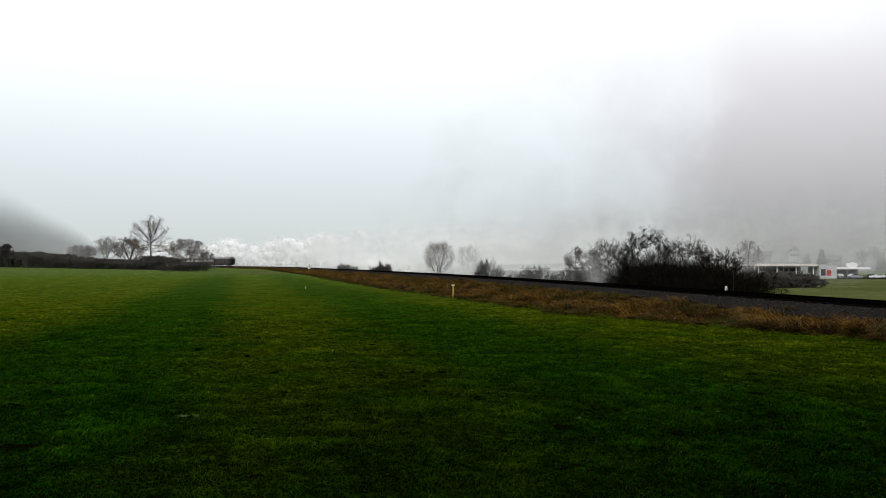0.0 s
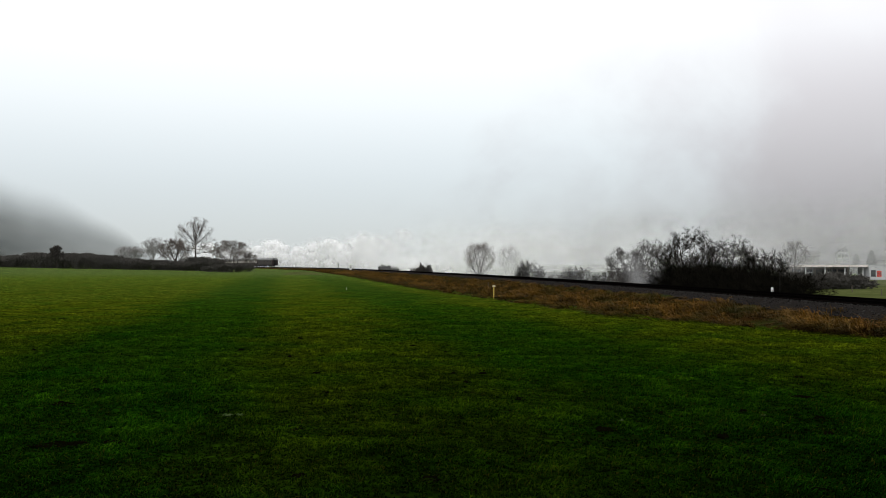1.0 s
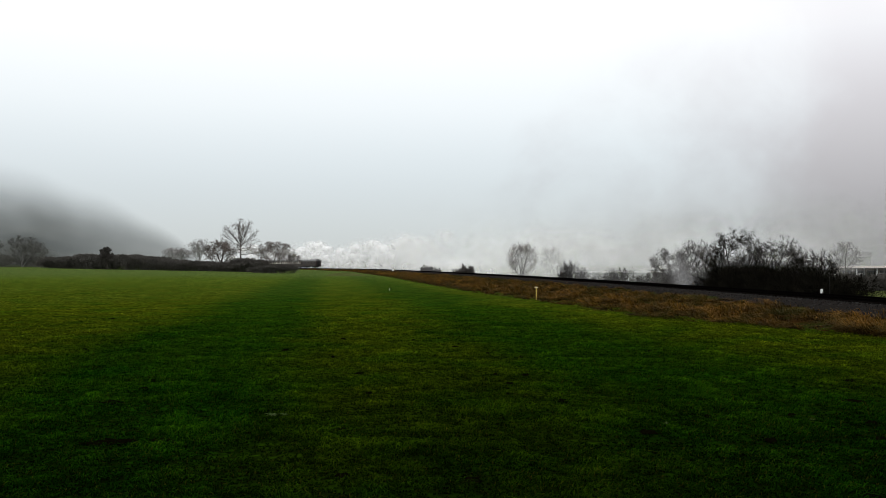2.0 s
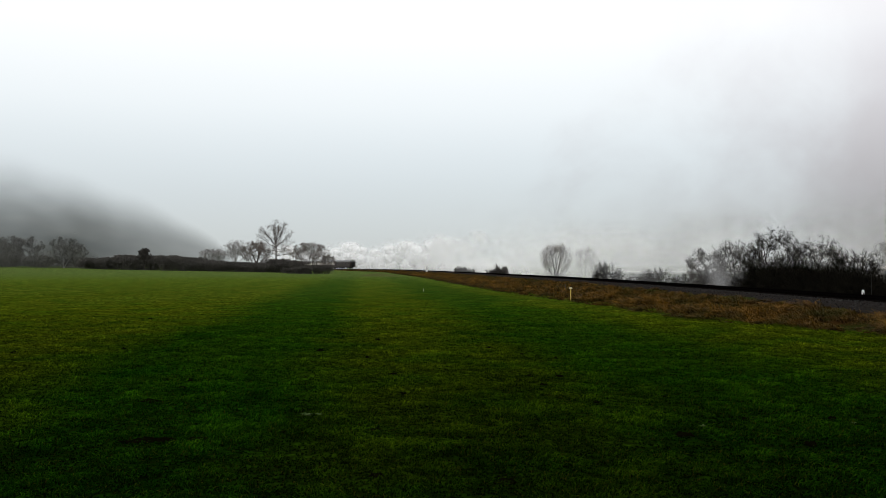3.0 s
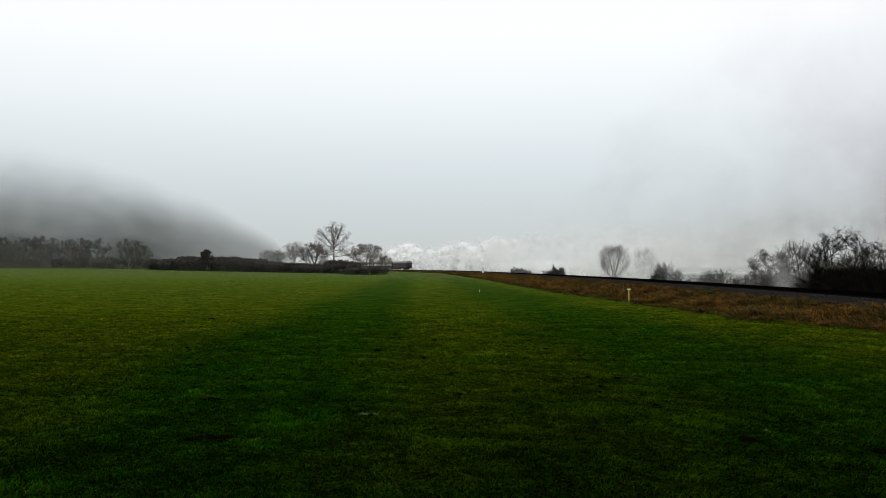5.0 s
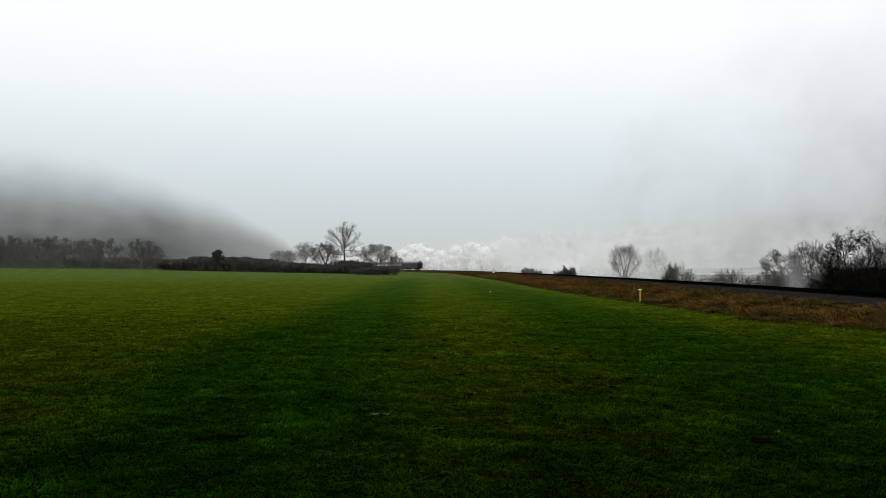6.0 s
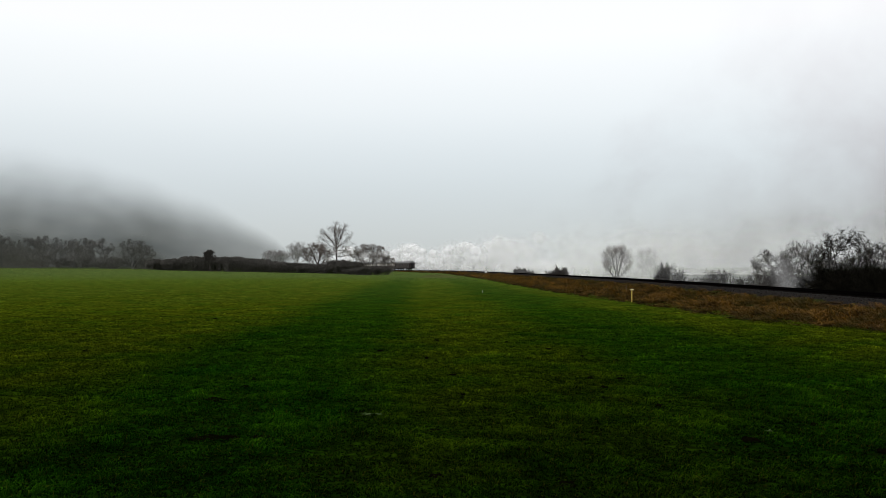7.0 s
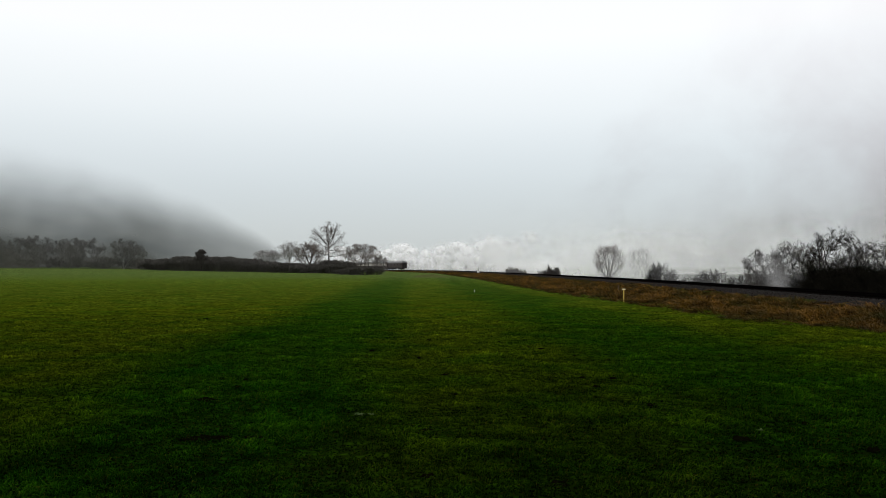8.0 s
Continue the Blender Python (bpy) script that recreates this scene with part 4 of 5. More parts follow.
part("peg", rod((0, 0, -0.1), (0, 0, 0.22), 0.011, 0.009, 6), MAT_STONE, peg)
for x, y, h in [(45.0, 106, 0.9), (43.5, 95, 0.8)]:
    p = empty("fence_post", on_ground(x, y), "dark weathered wooden post in the far meadow", "fence post", "meadow posts")
    part("post", rod((0, 0, -0.2), (0, 0, h), 0.06, 0.05, 7), MAT_WOOD, p)


# a thin rod behind the stone, a stake on the bank, and a low spoil heap with pale stones
c, al, sd = line_at(43.9)
rod_post = empty("thin_rod", pose(c.x + sd.x * 2.4, c.y + sd.y * 2.4, 0.45), "thin dark metal rod beside the distance stone", "rod")
part("shaft", rod((0, 0, -0.2), (0, 0, 1.35), 0.012, 0.010, 6), MAT_IRON, rod_post)
stake = empty("bank_stake", pose(0.35, 64.5, 0.12), "thin dark stake on the railway bank", "stake")
part("shaft", rod((0, 0, -0.2), (0.02, 0, 0.72), 0.022, 0.018, 6), MAT_WOOD, stake)


def spoil_heap(x, y, w, d, h, seed):
    rng = np.random.default_rng(seed)
    n, rings = 22, 5
    z = float(ground_z(x, y))
    verts = [(x, y, z + h)]
    for k in range(1, rings + 1):
        f = k / rings
        for i in range(n):
            t = 2 * math.pi * i / n
            verts.append((x + math.cos(t) * w * f * rng.uniform(0.9, 1.1), y + math.sin(t) * d * f * rng.uniform(0.9, 1.1), z + h * (1 - f * f) * rng.uniform(0.75, 1.15) - 0.05 * (k == rings)))
    faces = [(0, 1 + i, 1 + (i + 1) % n) for i in range(n)]
    for k in range(rings - 1):
        o = 1 + k * n
        faces += [(o + i, o + n + i, o + n + (i + 1) % n, o + (i + 1) % n) for i in range(n)]
    tagged(new("spoil_heap", mesh_of("spoil_heap", verts, faces, MAT_FAR_TURF, True)), "low grass-grown heap of earth at the meadow's end", "heap")


spoil_heap(-38.0, 176, 4.4, 2.4, 0.62, 201)
for x, y, r in [(-38.4, 181, 0.24), (-37.0, 181.5, 0.20), (-36.6, 181, 0.14)]:
    bm = bmesh.new()
    bmesh.ops.create_icosphere(bm, subdivisions=2, radius=r)
    for v in bm.verts:
        v.co *= 1 + 0.25 * noise.noise(v.co * 6 + Vector((x, y, 0)))
        v.co.z *= 0.75
    st = bpy.data.meshes.new("pale_stone")
    bm.to_mesh(st)
    bm.free()
    st.materials.append(MAT_STONE)
    ob = tagged(new("pale_stone", st), "pale stone lying behind the earth heap", "stone", "pale stones")
    ob.matrix_world = pose(x, y, float(ground_z(x, y)) + r * 0.55)


# ---- train ----
def coach(m, length, cream, label, windows):
    """A railway coach, standing on the rails, its length along x."""
    ob = empty("railway_coach", m, label, "railway coach", "train")
    hl, hw = length / 2, 1.42
    wall = [(-hw, 1.05), (hw, 1.05), (hw, 3.15), (-hw, 3.15)]
    rot = Matrix.Rotation(radians(-90), 4, "Z")
    bm = prism(wall, -hl, hl)
    bm.transform(rot)
    part("body", bm, MAT_COACH, ob)
    roof = [(-hw - 0.03, 3.15)] + [(-math.cos(radians(a)) * (hw + 0.03), 3.15 + math.sin(radians(a)) * 0.9) for a in range(15, 180, 15)] + [(hw + 0.03, 3.15)]
    bm = prism(roof, -hl - 0.05, hl + 0.05)
    bm.transform(rot)
    part("roof", bm, MAT_COACH_ROOF, ob, "curved grey roof")
    part("underframe", box(-hl, hl, -1.1, 1.1, 0.72, 1.05), MAT_IRON, ob)
    if cream:
        for s in (-1, 1):
            y = s * (hw + 0.012)
            part("window_band", box(-hl + 0.4, hl - 0.4, min(y, y - s * 0.01), max(y, y - s * 0.01), 2.0, 3.0), MAT_COACH_CREAM, ob, "cream painted window band")
    for s in (-1, 1):
        for i in range(windows):
            x = -hl + 1.6 + (length - 3.2) * i / (windows - 1)
            y = s * (hw + 0.03)
            part("window", box(x - 0.48, x + 0.48, min(y, y - s * 0.012), max(y, y - s * 0.012), 2.1, 2.9), MAT_GLASS, ob)
    for e in (-1, 1):
        bogie = part("bogie", box(e * (hl - 3.6) - 1.7, e * (hl - 3.6) + 1.7, -1.0, 1.0, 0.42, 0.72, 0.04), MAT_IRON, ob)
        for dx in (-1.25, 1.25):
            for s in (-0.75, 0.75):
                x = e * (hl - 3.6) + dx
                part("wheel", rod((x, s - 0.06, 0.46), (x, s + 0.06, 0.46), 0.46, None, 16), MAT_IRON, bogie)
        for s in (-0.87, 0.87):
            part("buffer", rod((e * hl, s, 0.98), (e * (hl + 0.55), s, 0.98), 0.16, 0.2, 10), MAT_IRON, ob)
        part("gangway", box(min(e * hl, e * (hl + 0.35)), max(e * hl, e * (hl + 0.35)), -0.6, 0.6, 1.0, 3.2, 0.03), MAT_IRON, ob)
    return ob


def train(y_tail):
    lens = [(17.5, False, "dark baggage coach with a grey curved roof, last of a train", 5)] + [(23.0, True, "dark coach with a cream window band in a train", 9)] * 4
    ys = np.arange(y_tail, 700, 0.25)
    pts = np.array([line_at(v)[0][:2] for v in ys])
    s = np.concatenate([[0], np.cumsum(np.linalg.norm(np.diff(pts, axis=0), axis=1))])
    at = 0.0
    for length, cream, label, n in lens:
        a, b = [np.array([np.interp(q, s, pts[:, 0]), np.interp(q, s, pts[:, 1])]) for q in (at + 2.5, at + length - 2.5)]
        mid, d = (a + b) / 2, b - a
        coach(pose(mid[0], mid[1], RAIL_TOP, 0, 0, math.degrees(math.atan2(d[1], d[0]))), length, cream, label, n)
        at += length + 1.2


train(377)


# ---- steam ----
def veils(rng, puffs, rings=6, around=16):
    """Domed wisps that thin out to nothing at the rim, turned roughly to face the camera with some scatter: corners,
    faces and how much each corner covers.
    """
    verts, faces, cover, base = [], [], [], 0
    turn = np.linspace(0, 2 * np.pi, around, endpoint=False)
    for x, y, z, r, most in puffs:
        q = Euler((radians(90) + rng.normal(0, 0.22), rng.uniform(0, 6.28), rng.normal(0.15, 0.25))).to_matrix()
        shift = Vector(rng.uniform(-90, 90, 3))
        pts, cov = [Vector((0, 0, 0))], [most]
        for k in range(1, rings + 1):
            f = k / rings
            for t in turn:
                w = 1 + 0.28 * noise.noise(Vector((math.cos(t) * 1.4, math.sin(t) * 1.4, 0)) + shift)
                p = Vector((math.cos(t) * r * f * w, math.sin(t) * r * f * w, 0))
                p.z = 0.05 * r * noise.noise(p * (1.2 / r) + shift) + 0.12 * r * (1 - f * f)
                pts.append(p)
                cov.append(most * (1 - f * f) ** 2 * (1 + 0.5 * noise.noise(p * (2.2 / r) + shift)))
        verts += [tuple(q @ p + Vector((x, y, z))) for p in pts]
        cover += cov
        faces += [(base, base + 1 + i, base + 1 + (i + 1) % around) for i in range(around)]
        for k in range(rings - 1):
            o = base + 1 + k * around
            faces += [(o + i, o + around + i, o + around + (i + 1) % around, o + (i + 1) % around) for i in range(around)]
        base = len(verts)
    return verts, faces, cover


def steam(name, puffs, mat, label, seed):
    rng = np.random.default_rng(seed)
    verts, faces, cover = veils(rng, puffs)
    me = mesh_of(name, verts, faces, mat, True)
    me.attributes.new("cover", "FLOAT", "POINT").data.foreach_set("value", np.array(cover, dtype=np.float32))
    return tagged(new(name, me), label, "steam", kind="stuff")


def billows(name, puffs, mat, label, seed, shells=5):
    """Round billows of dense steam: a core inside looser and looser shells, each lumpy in its own way."""
    rng = np.random.default_rng(seed)
    bm = bmesh.new()
    bmesh.ops.create_icosphere(bm, subdivisions=3, radius=1)
    ball = np.array([v.co[:] for v in bm.verts])
    tri = np.array([[v.index for v in f.verts] for f in bm.faces])
    bm.free()
    verts, faces, cover, base = [], [], [], 0
    for x, y, z, r, most in puffs:
        shift = rng.uniform(-100, 100, 3)
        for k in range(shells):
            f = k / (shells - 1)
            own = shift + rng.uniform(-0.5, 0.5, 3)
            bumps = np.array([noise.noise(Vector(p * 1.4 + own)) * 0.26 + noise.noise(Vector(p * 3.2 + own)) * 0.16 for p in ball])
            verts.append(ball * (r * (0.62 + 0.5 * f) * (1 + bumps))[:, None] * np.array([1.1, 1.0, 0.95]) + np.array([x, y, z]))
            cover.append(np.full(len(ball), most * (1 - 0.85 * f)))
            faces.append(tri + base)
            base += len(ball)
    me = mesh_of(name, np.concatenate(verts).tolist(), np.concatenate(faces).tolist(), mat, True)
    me.attributes.new("cover", "FLOAT", "POINT").data.foreach_set("value", np.concatenate(cover).astype(np.float32))
    return tagged(new(name, me), label, "steam", kind="stuff")


def plume():
    """Billows along the line, from above the hidden engine back to where the steam settles."""
    rng = np.random.default_rng(140)
    puffs, wisps = [], []
    for i in range(40):
        f = (i + rng.random()) / 40
        y = 470 - 275 * f
        c, al, sd = line_at(y)
        dense = 1 - float(smooth(0.2, 0.95, f))
        top = 11.4 - 1.0 * f + 1.5 * math.sin(f * 31) + rng.uniform(-0.5, 0.5)
        r = rng.uniform(2.7, 3.9) * (1.05 - 0.2 * f)
        for k in range(3):
            z = top * (0.26, 0.62, 1.0)[k] - r * 0.55 + rng.uniform(-0.4, 0.4)
            rr = r * (1.15, 1.05, 0.85)[k] * rng.uniform(0.85, 1.1)
            puffs.append((c.x + sd.x * 11 + rng.normal(0, 2.0), c.y + sd.y * 11 + rng.normal(0, 2.0), max(0.6, z), rr, max(0.28 if k == 0 else 0.05, 0.05 + 0.50 * dense)))
        for k in range(4):
            z = top * rng.uniform(0.1, 0.98)
            wisps.append((c.x + sd.x * 6 + rng.normal(0, 2.5), c.y + sd.y * 6 + rng.normal(0, 1.5), max(1.2, z - 0.6), rng.uniform(2.4, 4.2), 0.10 + 0.26 * dense))
    billows("steam_plume", puffs, MAT_STEAM, "bright white billowing steam trailing above the train", 141)
    steam("steam_wisps", wisps, MAT_STEAM, "soft white steam rolling along the train", 143)


def steam_bank():
    rng = np.random.default_rng(150)
    puffs = []
    for i in range(150):
        f = rng.random()
        y = 270 - 150 * f
        c, al, sd = line_at(y)
        puffs.append((c.x + sd.x * (16 + 40 * rng.random()) + 4 * f, c.y + 10, rng.uniform(-1, 8), rng.uniform(6, 11) * (1 - 0.3 * f), 0.15))
    for i in range(44):  # low along the far side of the line
        y = rng.uniform(150, 235)
        puffs.append((float(line_x(y)) + rng.uniform(12, 34), y + 6, rng.uniform(-0.8, 3), rng.uniform(3, 5.5), 0.28))
    for i in range(16):  # against the thicket's edge
        puffs.append((rng.uniform(10.4, 13.2), rng.uniform(62.5, 64), rng.uniform(-0.5, 2.6), rng.uniform(0.9, 1.5), 0.15))
    for i in range(20):  # before the pollard row
        puffs.append((rng.uniform(4.0, 16), rng.uniform(95, 99), rng.uniform(0.0, 4.0), rng.uniform(2.0, 3.2), 0.05))
    steam("steam_bank", puffs, MAT_HAZE, "thin grey-white steam lying behind the railway", 151)
    puffs = []
    for i in range(80):  # before the village
        puffs.append((rng.uniform(75, 205), rng.uniform(225, 320), rng.uniform(2, 18), rng.uniform(10, 18), 0.22))
    for i in range(30):  # over the far meadow
        puffs.append((rng.uniform(38, 92), rng.uniform(126, 180), rng.uniform(1.5, 8), rng.uniform(5, 8), 0.08))
    for i in range(34):  # behind the thicket and the pollard row
        puffs.append((rng.uniform(4, 30), rng.uniform(124, 144), rng.uniform(0.5, 9), rng.uniform(3.5, 6), 0.15))
    for i in range(18):  # drifting off the thicket
        puffs.append((rng.uniform(11.5, 18.5), rng.uniform(56, 58), rng.uniform(4.3, 6.0), rng.uniform(1.0, 1.6), 0.09))
    steam("drifting_smoke", puffs, MAT_SMOKE, "thin grey engine smoke drifting over the thicket and village", 153)


plume()
steam_bank()


# ---- small things in the turf ----
def soil_patch(x, y, w, d, seed):
    """A low patch of bare earth with a ragged rim; its near-black colour stands for a dark pit."""
    rng = np.random.default_rng(seed)
    z = float(ground_z(x, y))
    verts, n = [(x, y, z + 0.030)], 15
    for ring, h in ((0.55, 0.032), (1.0, 0.0)):
        for i in range(n):
            t = 2 * math.pi * i / n
            k = ring * rng.uniform(0.75, 1.2)
            verts.append((x + math.cos(t) * w * k, y + math.sin(t) * d * k, z + h + rng.uniform(-0.012, 0.012)))
    faces = [(0, 1 + i, 1 + (i + 1) % n) for i in range(n)] + [(1 + i, 1 + n + i, 1 + n + (i + 1) % n, 1 + (i + 1) % n) for i in range(n)]
    tagged(new("soil_patch", mesh_of("soil_patch", verts, faces, MAT_SOIL)), "small near-black patch of bare soil in the turf", "soil patch", "soil patches")


rng = np.random.default_rng(161)
for i, (x, y, w, d) in enumerate([(-5.1, 10.1, 0.42, 0.12), (-4.5, 10.2, 0.2, 0.1), (-17.0, 33.5, 0.12, 0.2), (-6.6, 13.0, 0.22, 0.12), (5.2, 14.2, 0.2, 0.15), (1.6, 11.4, 0.14, 0.1)]
                                 + [(float(a * b), float(b), float(rng.uniform(0.05, 0.11)), float(rng.uniform(0.05, 0.10))) for a, b in zip(rng.uniform(-0.75, 0.45, 36), rng.uniform(7.5, 26, 36))]):
    soil_patch(x, y, w, d, 170 + i)


def weed(x, y, r, seed, label, mat):
    """A flat rosette of broad leaves."""
    rng = np.random.default_rng(seed)
    ob = empty("weed", on_ground(x, y), label, "weed", "meadow weeds")
    for k in range(9):
        t = k * 2.4 + rng.uniform(-0.3, 0.3)
        ln, w = r * rng.uniform(0.7, 1.2), r * 0.22
        rise = rng.uniform(0.25, 0.7)
        pts = [(0.02, 0.25, 0.02), (0.35, 1.0, 0.5), (0.7, 0.9, 0.75), (1.0, 0.1, 0.6)]
        verts = []
        for f, ww, h in pts:
            for sgn in (-1, 1):
                verts.append((math.cos(t) * ln * f - math.sin(t) * w * ww * sgn, math.sin(t) * ln * f + math.cos(t) * w * ww * sgn, h * ln * rise + 0.02))
        part("leaf", mesh_of("leaf", verts, [(0, 1, 3, 2), (2, 3, 5, 4), (4, 5, 7, 6)], mat), None, ob)


weed(-3.64, 11.95, 0.10, 190, "small pale-leaved weed rosette in the meadow", MAT_WEED)
weed(-3.5, 12.05, 0.07, 191, "small pale-leaved weed rosette in the meadow", MAT_WEED)
weed(6.5, 9.2, 0.10, 192, "small green weed rosette in the meadow", MAT_BLADE)
weed(1.9, 11.9, 0.06, 193, "small pale-leaved weed rosette in the meadow", MAT_WEED)
weed(4.0, 12.4, 0.05, 194, "small pale-leaved weed rosette in the meadow", MAT_WEED)


# ---- filling station and village behind the far meadow ----
def filling_station():
    gz = -1.25
    y = 200.0
    st = empty("filling_station_canopy", pose(79.6, y, gz), "long flat white canopy on thin posts beside a shop", "canopy")
    part("fascia", box(-8.0, 7.2, -4.5, 4.5, 2.85, 3.35, 0.05), MAT_FASCIA, st, "white fascia edge")
    part("soffit", box(-7.8, 7.0, -4.3, 4.3, 2.79, 2.85), MAT_GREY, st)
    for x in (-6.5, -2.2, 2.2, 6.2):
        for yy in (-3.6, 3.6):
            part("post", rod((x, yy, -0.1), (x, yy, 2.80), 0.12, None, 10), MAT_WHITE, st)
    shop = empty("shop_building", pose(79.6, y + 9, gz), "cream shop building with dark windows under a canopy", "shop")
    part("wall", box(-7.0, 6.8, -4, 4, -0.1, 2.9), MAT_CREAM, shop)
    part("roof", box(-7.2, 7.0, -4.2, 4.2, 2.9, 3.15, 0.04), MAT_ROOF, shop)
    for x in (-5.5, -2.8, 0.0, 2.8, 5.2):
        part("window", box(x - 1.0, x + 1.0, -4.03, -4.005, 0.5, 2.3), MAT_GLASS, shop)
    for x, mt in ((-4.3, MAT_WHITE), (0.2, MAT_WHITE), (4.0, MAT_GREY)):
        pump = empty("fuel_pump", pose(79.6 + x, y, gz), "white fuel pump under the canopy", "fuel pump", "fuel pumps")
        part("housing", box(-0.45, 0.45, -0.28, 0.28, 0, 1.75, 0.06), mt, pump)
        part("display", box(-0.3, 0.3, -0.30, -0.285, 1.1, 1.5), MAT_GLASS, pump)
    kiosk = empty("wash_hall", pose(88.6, y - 2, gz), "white box-shaped hall with a red sign and a dark window", "hall")
    part("wall", box(-2.0, 2.0, -3, 3, -0.1, 3.25, 0.03), MAT_DIM, kiosk)
    part("roof", box(-2.08, 2.08, -3.08, 3.08, 3.25, 3.4, 0.02), MAT_DIM, kiosk)
    part("window", box(-1.65, -0.6, -3.03, -3.005, 0.7, 2.2), MAT_GLASS, kiosk)
    sign = part("sign", box(-0.35, 0.65, -3.05, -3.005, 0.7, 2.0, 0.01), MAT_RED, kiosk, "red square sign with a pale ring")
    bm = bmesh.new()
    for k in range(16):
        a, b = 2 * math.pi * k / 16, 2 * math.pi * (k + 1) / 16
        q = [bm.verts.new((0.15 + math.cos(t) * r, -3.06, 1.4 + math.sin(t) * r)) for t, r in ((a, 0.28), (b, 0.28), (b, 0.42), (a, 0.42))]
        bm.faces.new(q)
    bmesh.ops.solidify(bm, geom=bm.faces[:], thickness=0.008)
    part("emblem", bm, MAT_WHITE, sign)
    second = empty("sales_canopy", pose(97.2, y + 4, gz), "low white dealer's canopy with an oval sign on top", "canopy")
    part("fascia", box(-4.2, 4.2, -3, 3, 2.1, 2.55, 0.04), MAT_WHITE, second)
    for x in (-3.8, -1.2, 1.2, 3.8):
        part("post", rod((x, -2.6, -0.1), (x, -2.6, 2.1), 0.09, None, 8), MAT_GREY, second)
    part("back_wall", box(-4.0, 4.0, 2.6, 2.9, -0.1, 2.1), MAT_GREY, second)
    bm = bmesh.new()
    bmesh.ops.create_cone(bm, cap_ends=True, segments=24, radius1=1.0, radius2=1.0, depth=0.25, matrix=Matrix.Translation((0, -2.5, 3.15)) @ Matrix.Diagonal((1.4, 1, 0.62, 1)) @ Matrix.Rotation(radians(90), 4, "X"))
    part("oval_sign", bm, MAT_WHITE, second, "white oval sign")
    swept_yard()


def swept_yard():
    bm = bmesh.new()
    vs = [bm.verts.new((x, y, float(ground_z(x, y)) + 0.03)) for x, y in ((66, 190), (125, 190), (125, 222), (66, 222))]
    bm.faces.new(vs)
    bmesh.ops.solidify(bm, geom=bm.faces[:], thickness=0.1)
    me = bpy.data.meshes.new("yard")
    bm.to_mesh(me)
    bm.free()
    me.materials.append(MAT_TARMAC)
    return tagged(new("pavement", me), "wet dark tarmac yard round the filling station", "yard", kind="structure")


def car(m, paint, label):
    ob = empty("parked_car", m, label, "car", "parked cars")
    prof = [(-2.1, 0.32), (2.1, 0.32), (2.15, 0.62), (2.0, 0.86), (1.05, 0.95), (0.35, 1.42), (-1.2, 1.45), (-1.95, 1.0), (-2.15, 0.8)]
    bm = prism(prof, -0.85, 0.85)
    bmesh.ops.bevel(bm, geom=bm.edges[:], offset=0.06, segments=2, affect="EDGES")
    part("body", bm, paint, ob)
    for s in (-1, 1):
        y = s * 0.858
        part("side_window", prism([(-1.55, 1.0), (0.75, 0.99), (0.25, 1.34), (-1.1, 1.36)], min(y, y - s * 0.02), max(y, y - s * 0.02)), MAT_GLASS, ob)
        for x in (-1.3, 1.32):
            w = part("wheel", rod((x, s * 0.70, 0.31), (x, s * 0.89, 0.31), 0.31, None, 18), MAT_TYRE, ob)
            part("rim", rod((x, s * 0.885, 0.31), (x, s * 0.90, 0.31), 0.19, None, 14), MAT_CAR_SILVER, w)
        part("headlight", box(2.06, 2.14, s * 0.6 - 0.15, s * 0.6 + 0.15, 0.62, 0.76, 0.02), MAT_WHITE, ob)
    part("windscreen", prism([(0.42, 1.38), (1.0, 0.99), (1.04, 1.0), (0.46, 1.40)], -0.7, 0.7), MAT_GLASS, ob)
    return ob


def long_shed():
    # shed made up for an unidentified pale strip, placed to fit the camera's view
    shed = empty("long_shed", pose(19, 152, -1.25, 0, 0, 2), "long low pale strip in the steam, built as a shed", "shed")
    part("wall", box(-10.0, 10.0, -2.0, 2.0, -0.2, 2.15), MAT_DIM, shed)
    part("roof", box(-10.3, 10.3, -2.4, 2.4, 2.15, 2.45, 0.03), MAT_WHITE, shed, "pale flat roof")


filling_station()
long_shed()
for x, y, rz, paint, label in [
    (97.0, 195, 10, MAT_CAR_SILVER, "silver parked car on the dealer's yard"), (101.5, 194, 175, MAT_CAR_WHITE, "white parked car on the dealer's yard"),
    (93.9, 197, 95, MAT_CAR_SILVER, "silver parked car beside the white hall"), (106.2, 196, 20, MAT_CAR_SILVER, "silver parked car on the dealer's yard"),
    (110.5, 195, 160, MAT_CAR_WHITE, "white parked car on the dealer's yard"), (103.5, 199, 0, MAT_CAR_DARK, "dark parked car on the dealer's yard")]:
    car(pose(x - 2.2, y, -1.22, 0, 0, rz) @ Matrix.Diagonal((0.74, 0.8, 0.76, 1)), paint, label)


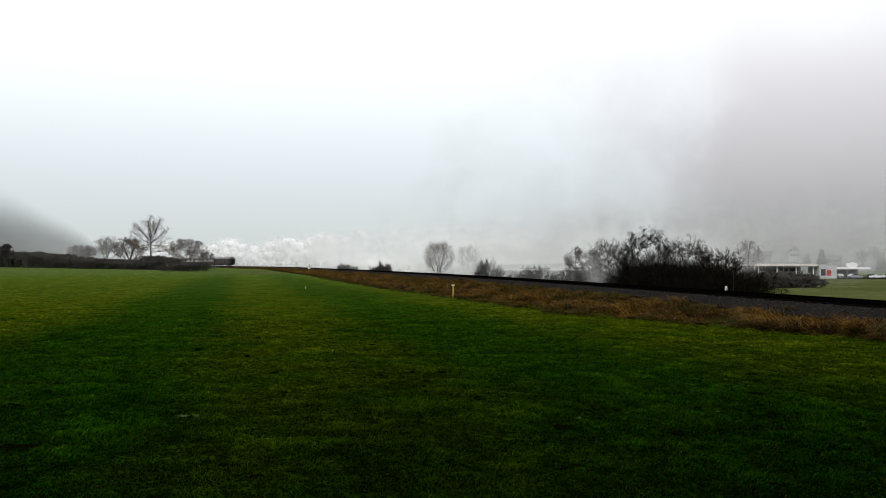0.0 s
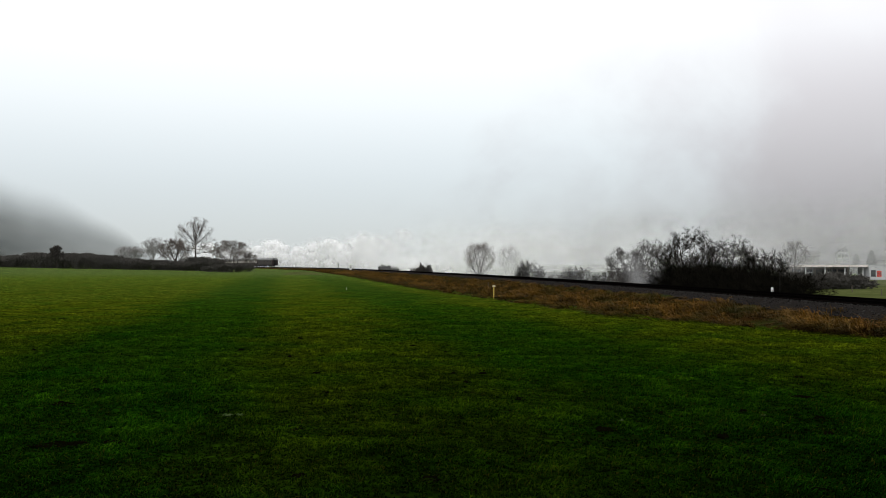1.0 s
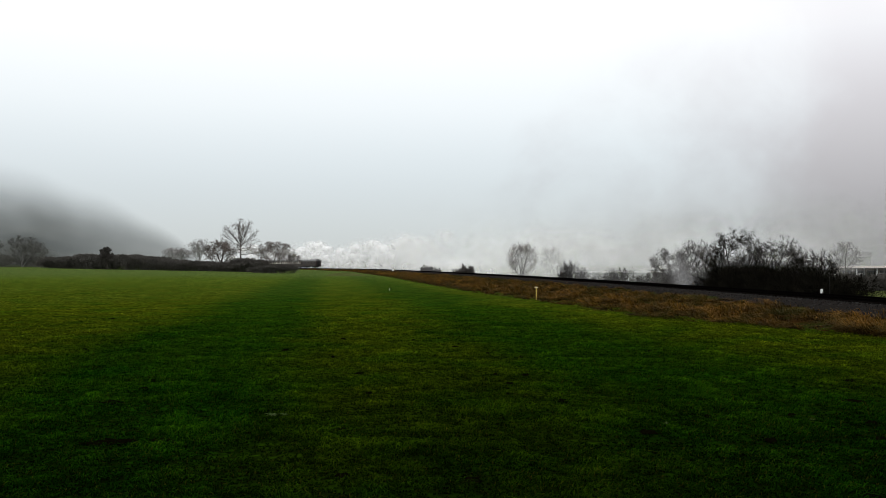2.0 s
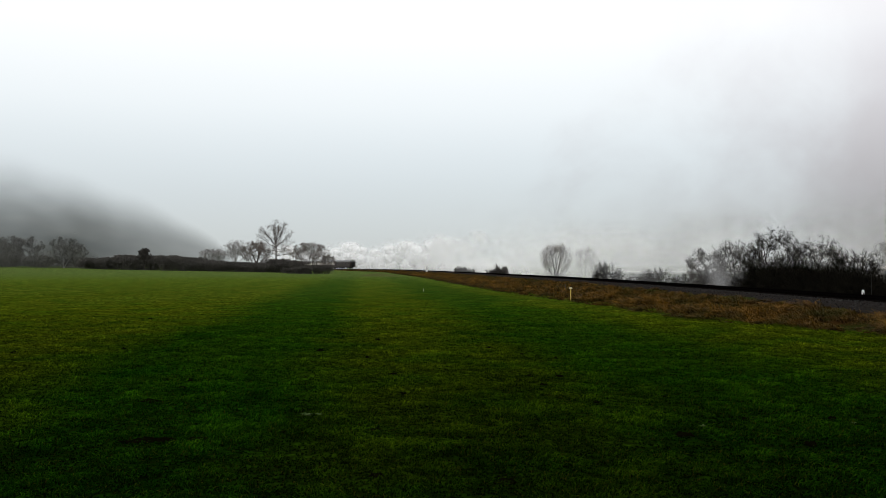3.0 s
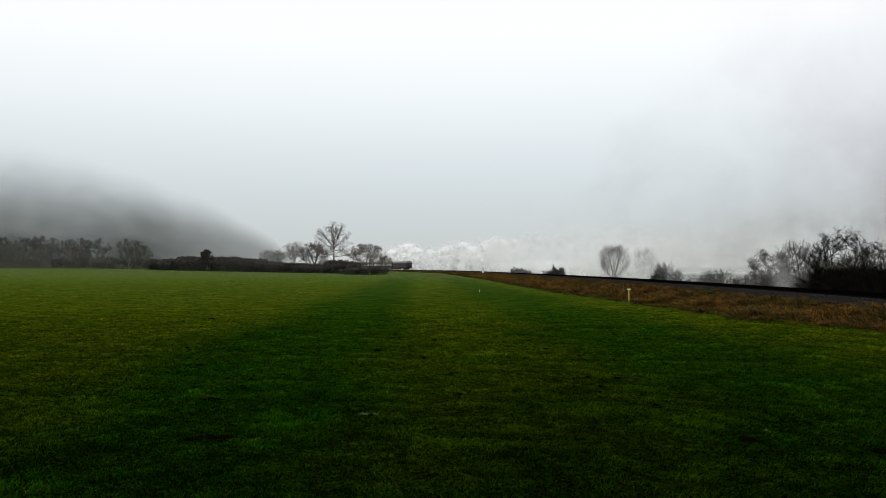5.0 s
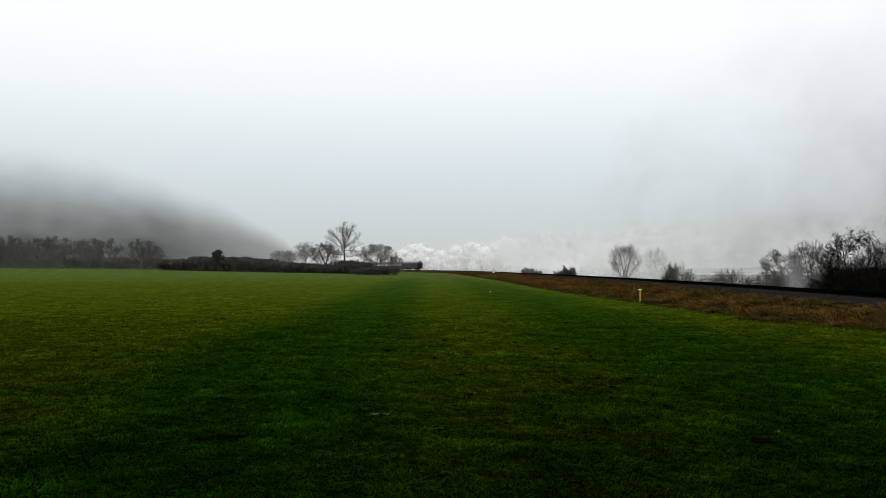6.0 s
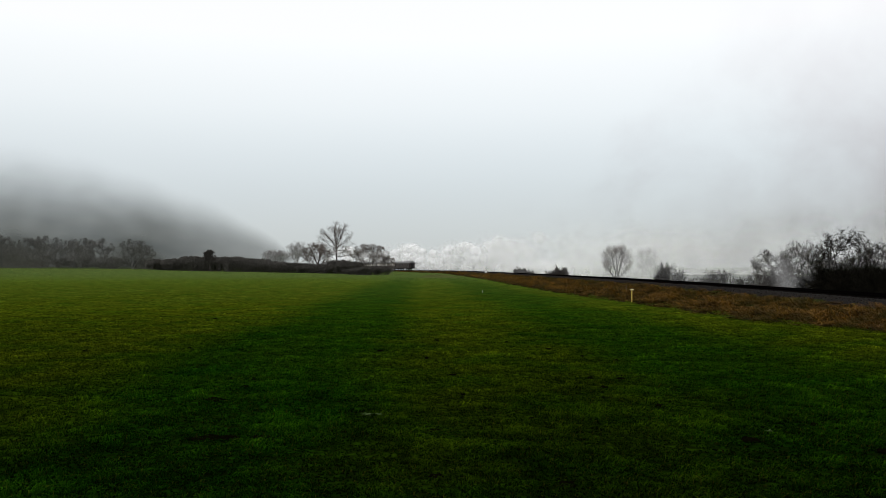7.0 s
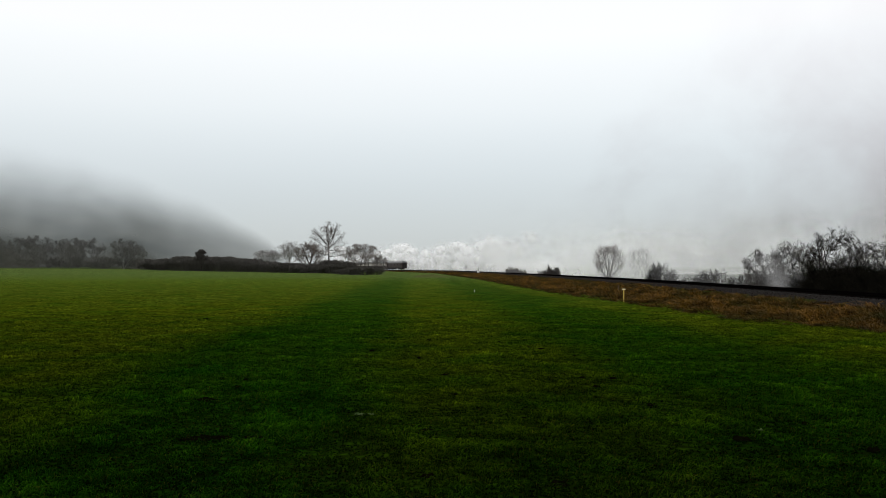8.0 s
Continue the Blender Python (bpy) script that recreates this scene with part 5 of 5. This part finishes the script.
def house(m, w, d, h, roof_h, wall, label):
    ob = empty("house", m @ Matrix.Diagonal((0.8, 0.8, 0.8, 1)), label, "house", "village houses")
    part("wall", prism([(-w / 2, -2.0), (w / 2, -2.0), (w / 2, h), (0, h + roof_h * 0.93), (-w / 2, h)], -d / 2, d / 2), wall, ob)
    for s in (-1, 1):
        bm = prism([(s * (w / 2 + 0.5), h - 0.35), (s * (w / 2 + 0.5), h - 0.12), (0, h + roof_h + 0.2), (0, h + roof_h)], -d / 2 - 0.5, d / 2 + 0.5)
        part("roof", bm, MAT_ROOF, ob)
    for fl in range(2):
        for x in (-w * 0.27, 0, w * 0.27):
            win = part("window", box(x - 0.55, x + 0.55, -d / 2 - 0.03, -d / 2 - 0.004, 0.9 + 2.7 * fl, 2.2 + 2.7 * fl), MAT_GLASS, ob)
            part("sill", box(x - 0.65, x + 0.65, -d / 2 - 0.12, -d / 2 - 0.004, 0.8 + 2.7 * fl, 0.88 + 2.7 * fl), MAT_WHITE, win)
    part("chimney", box(w * 0.15, w * 0.15 + 0.7, -0.4, 0.4, h + roof_h * 0.4, h + roof_h + 0.9), MAT_GREY, ob)
    return ob


house(pose(151, 365, 4.6, 0, 0, -18), 6.0, 8, 3.0, 2.8, MAT_DIM, "white gabled village house in the mist")
house(pose(139, 372, 4.0, 0, 0, 70), 8, 12, 2.4, 2.2, MAT_GREY, "grey village house with a long dark roof in the mist")
house(pose(176, 385, 2.0, 0, 0, 60), 8, 10, 2.6, 2.4, MAT_GREY, "grey village house in the mist")
house(pose(196, 370, 6.0, 0, 0, -30), 6.5, 8, 3.0, 2.8, MAT_DIM, "white gabled village house in the mist")


# ---- sleepers, one by one ----
def sleepers():
    bm = box(-0.13, 0.13, -1.3, 1.3, -0.16, 0.0, 0.015)
    me = bpy.data.meshes.new("sleeper")
    bm.to_mesh(me)
    bm.free()
    me.materials.append(MAT_SLEEPER)
    ys = np.arange(8, 640, 0.25)
    pts = np.array([line_at(v)[0][:2] for v in ys])
    s = np.concatenate([[0], np.cumsum(np.linalg.norm(np.diff(pts, axis=0), axis=1))])
    for k in range(190):
        y = float(np.interp(k * 0.63, s, ys))
        c, al, sd = line_at(y)
        ob = new("sleeper", me)
        ob.parent = track
        ob.matrix_basis = pose(c.x, c.y, RAIL_TOP - 0.165 + 0.055, 0, 0, math.degrees(math.atan2(al.y, al.x)))


sleepers()
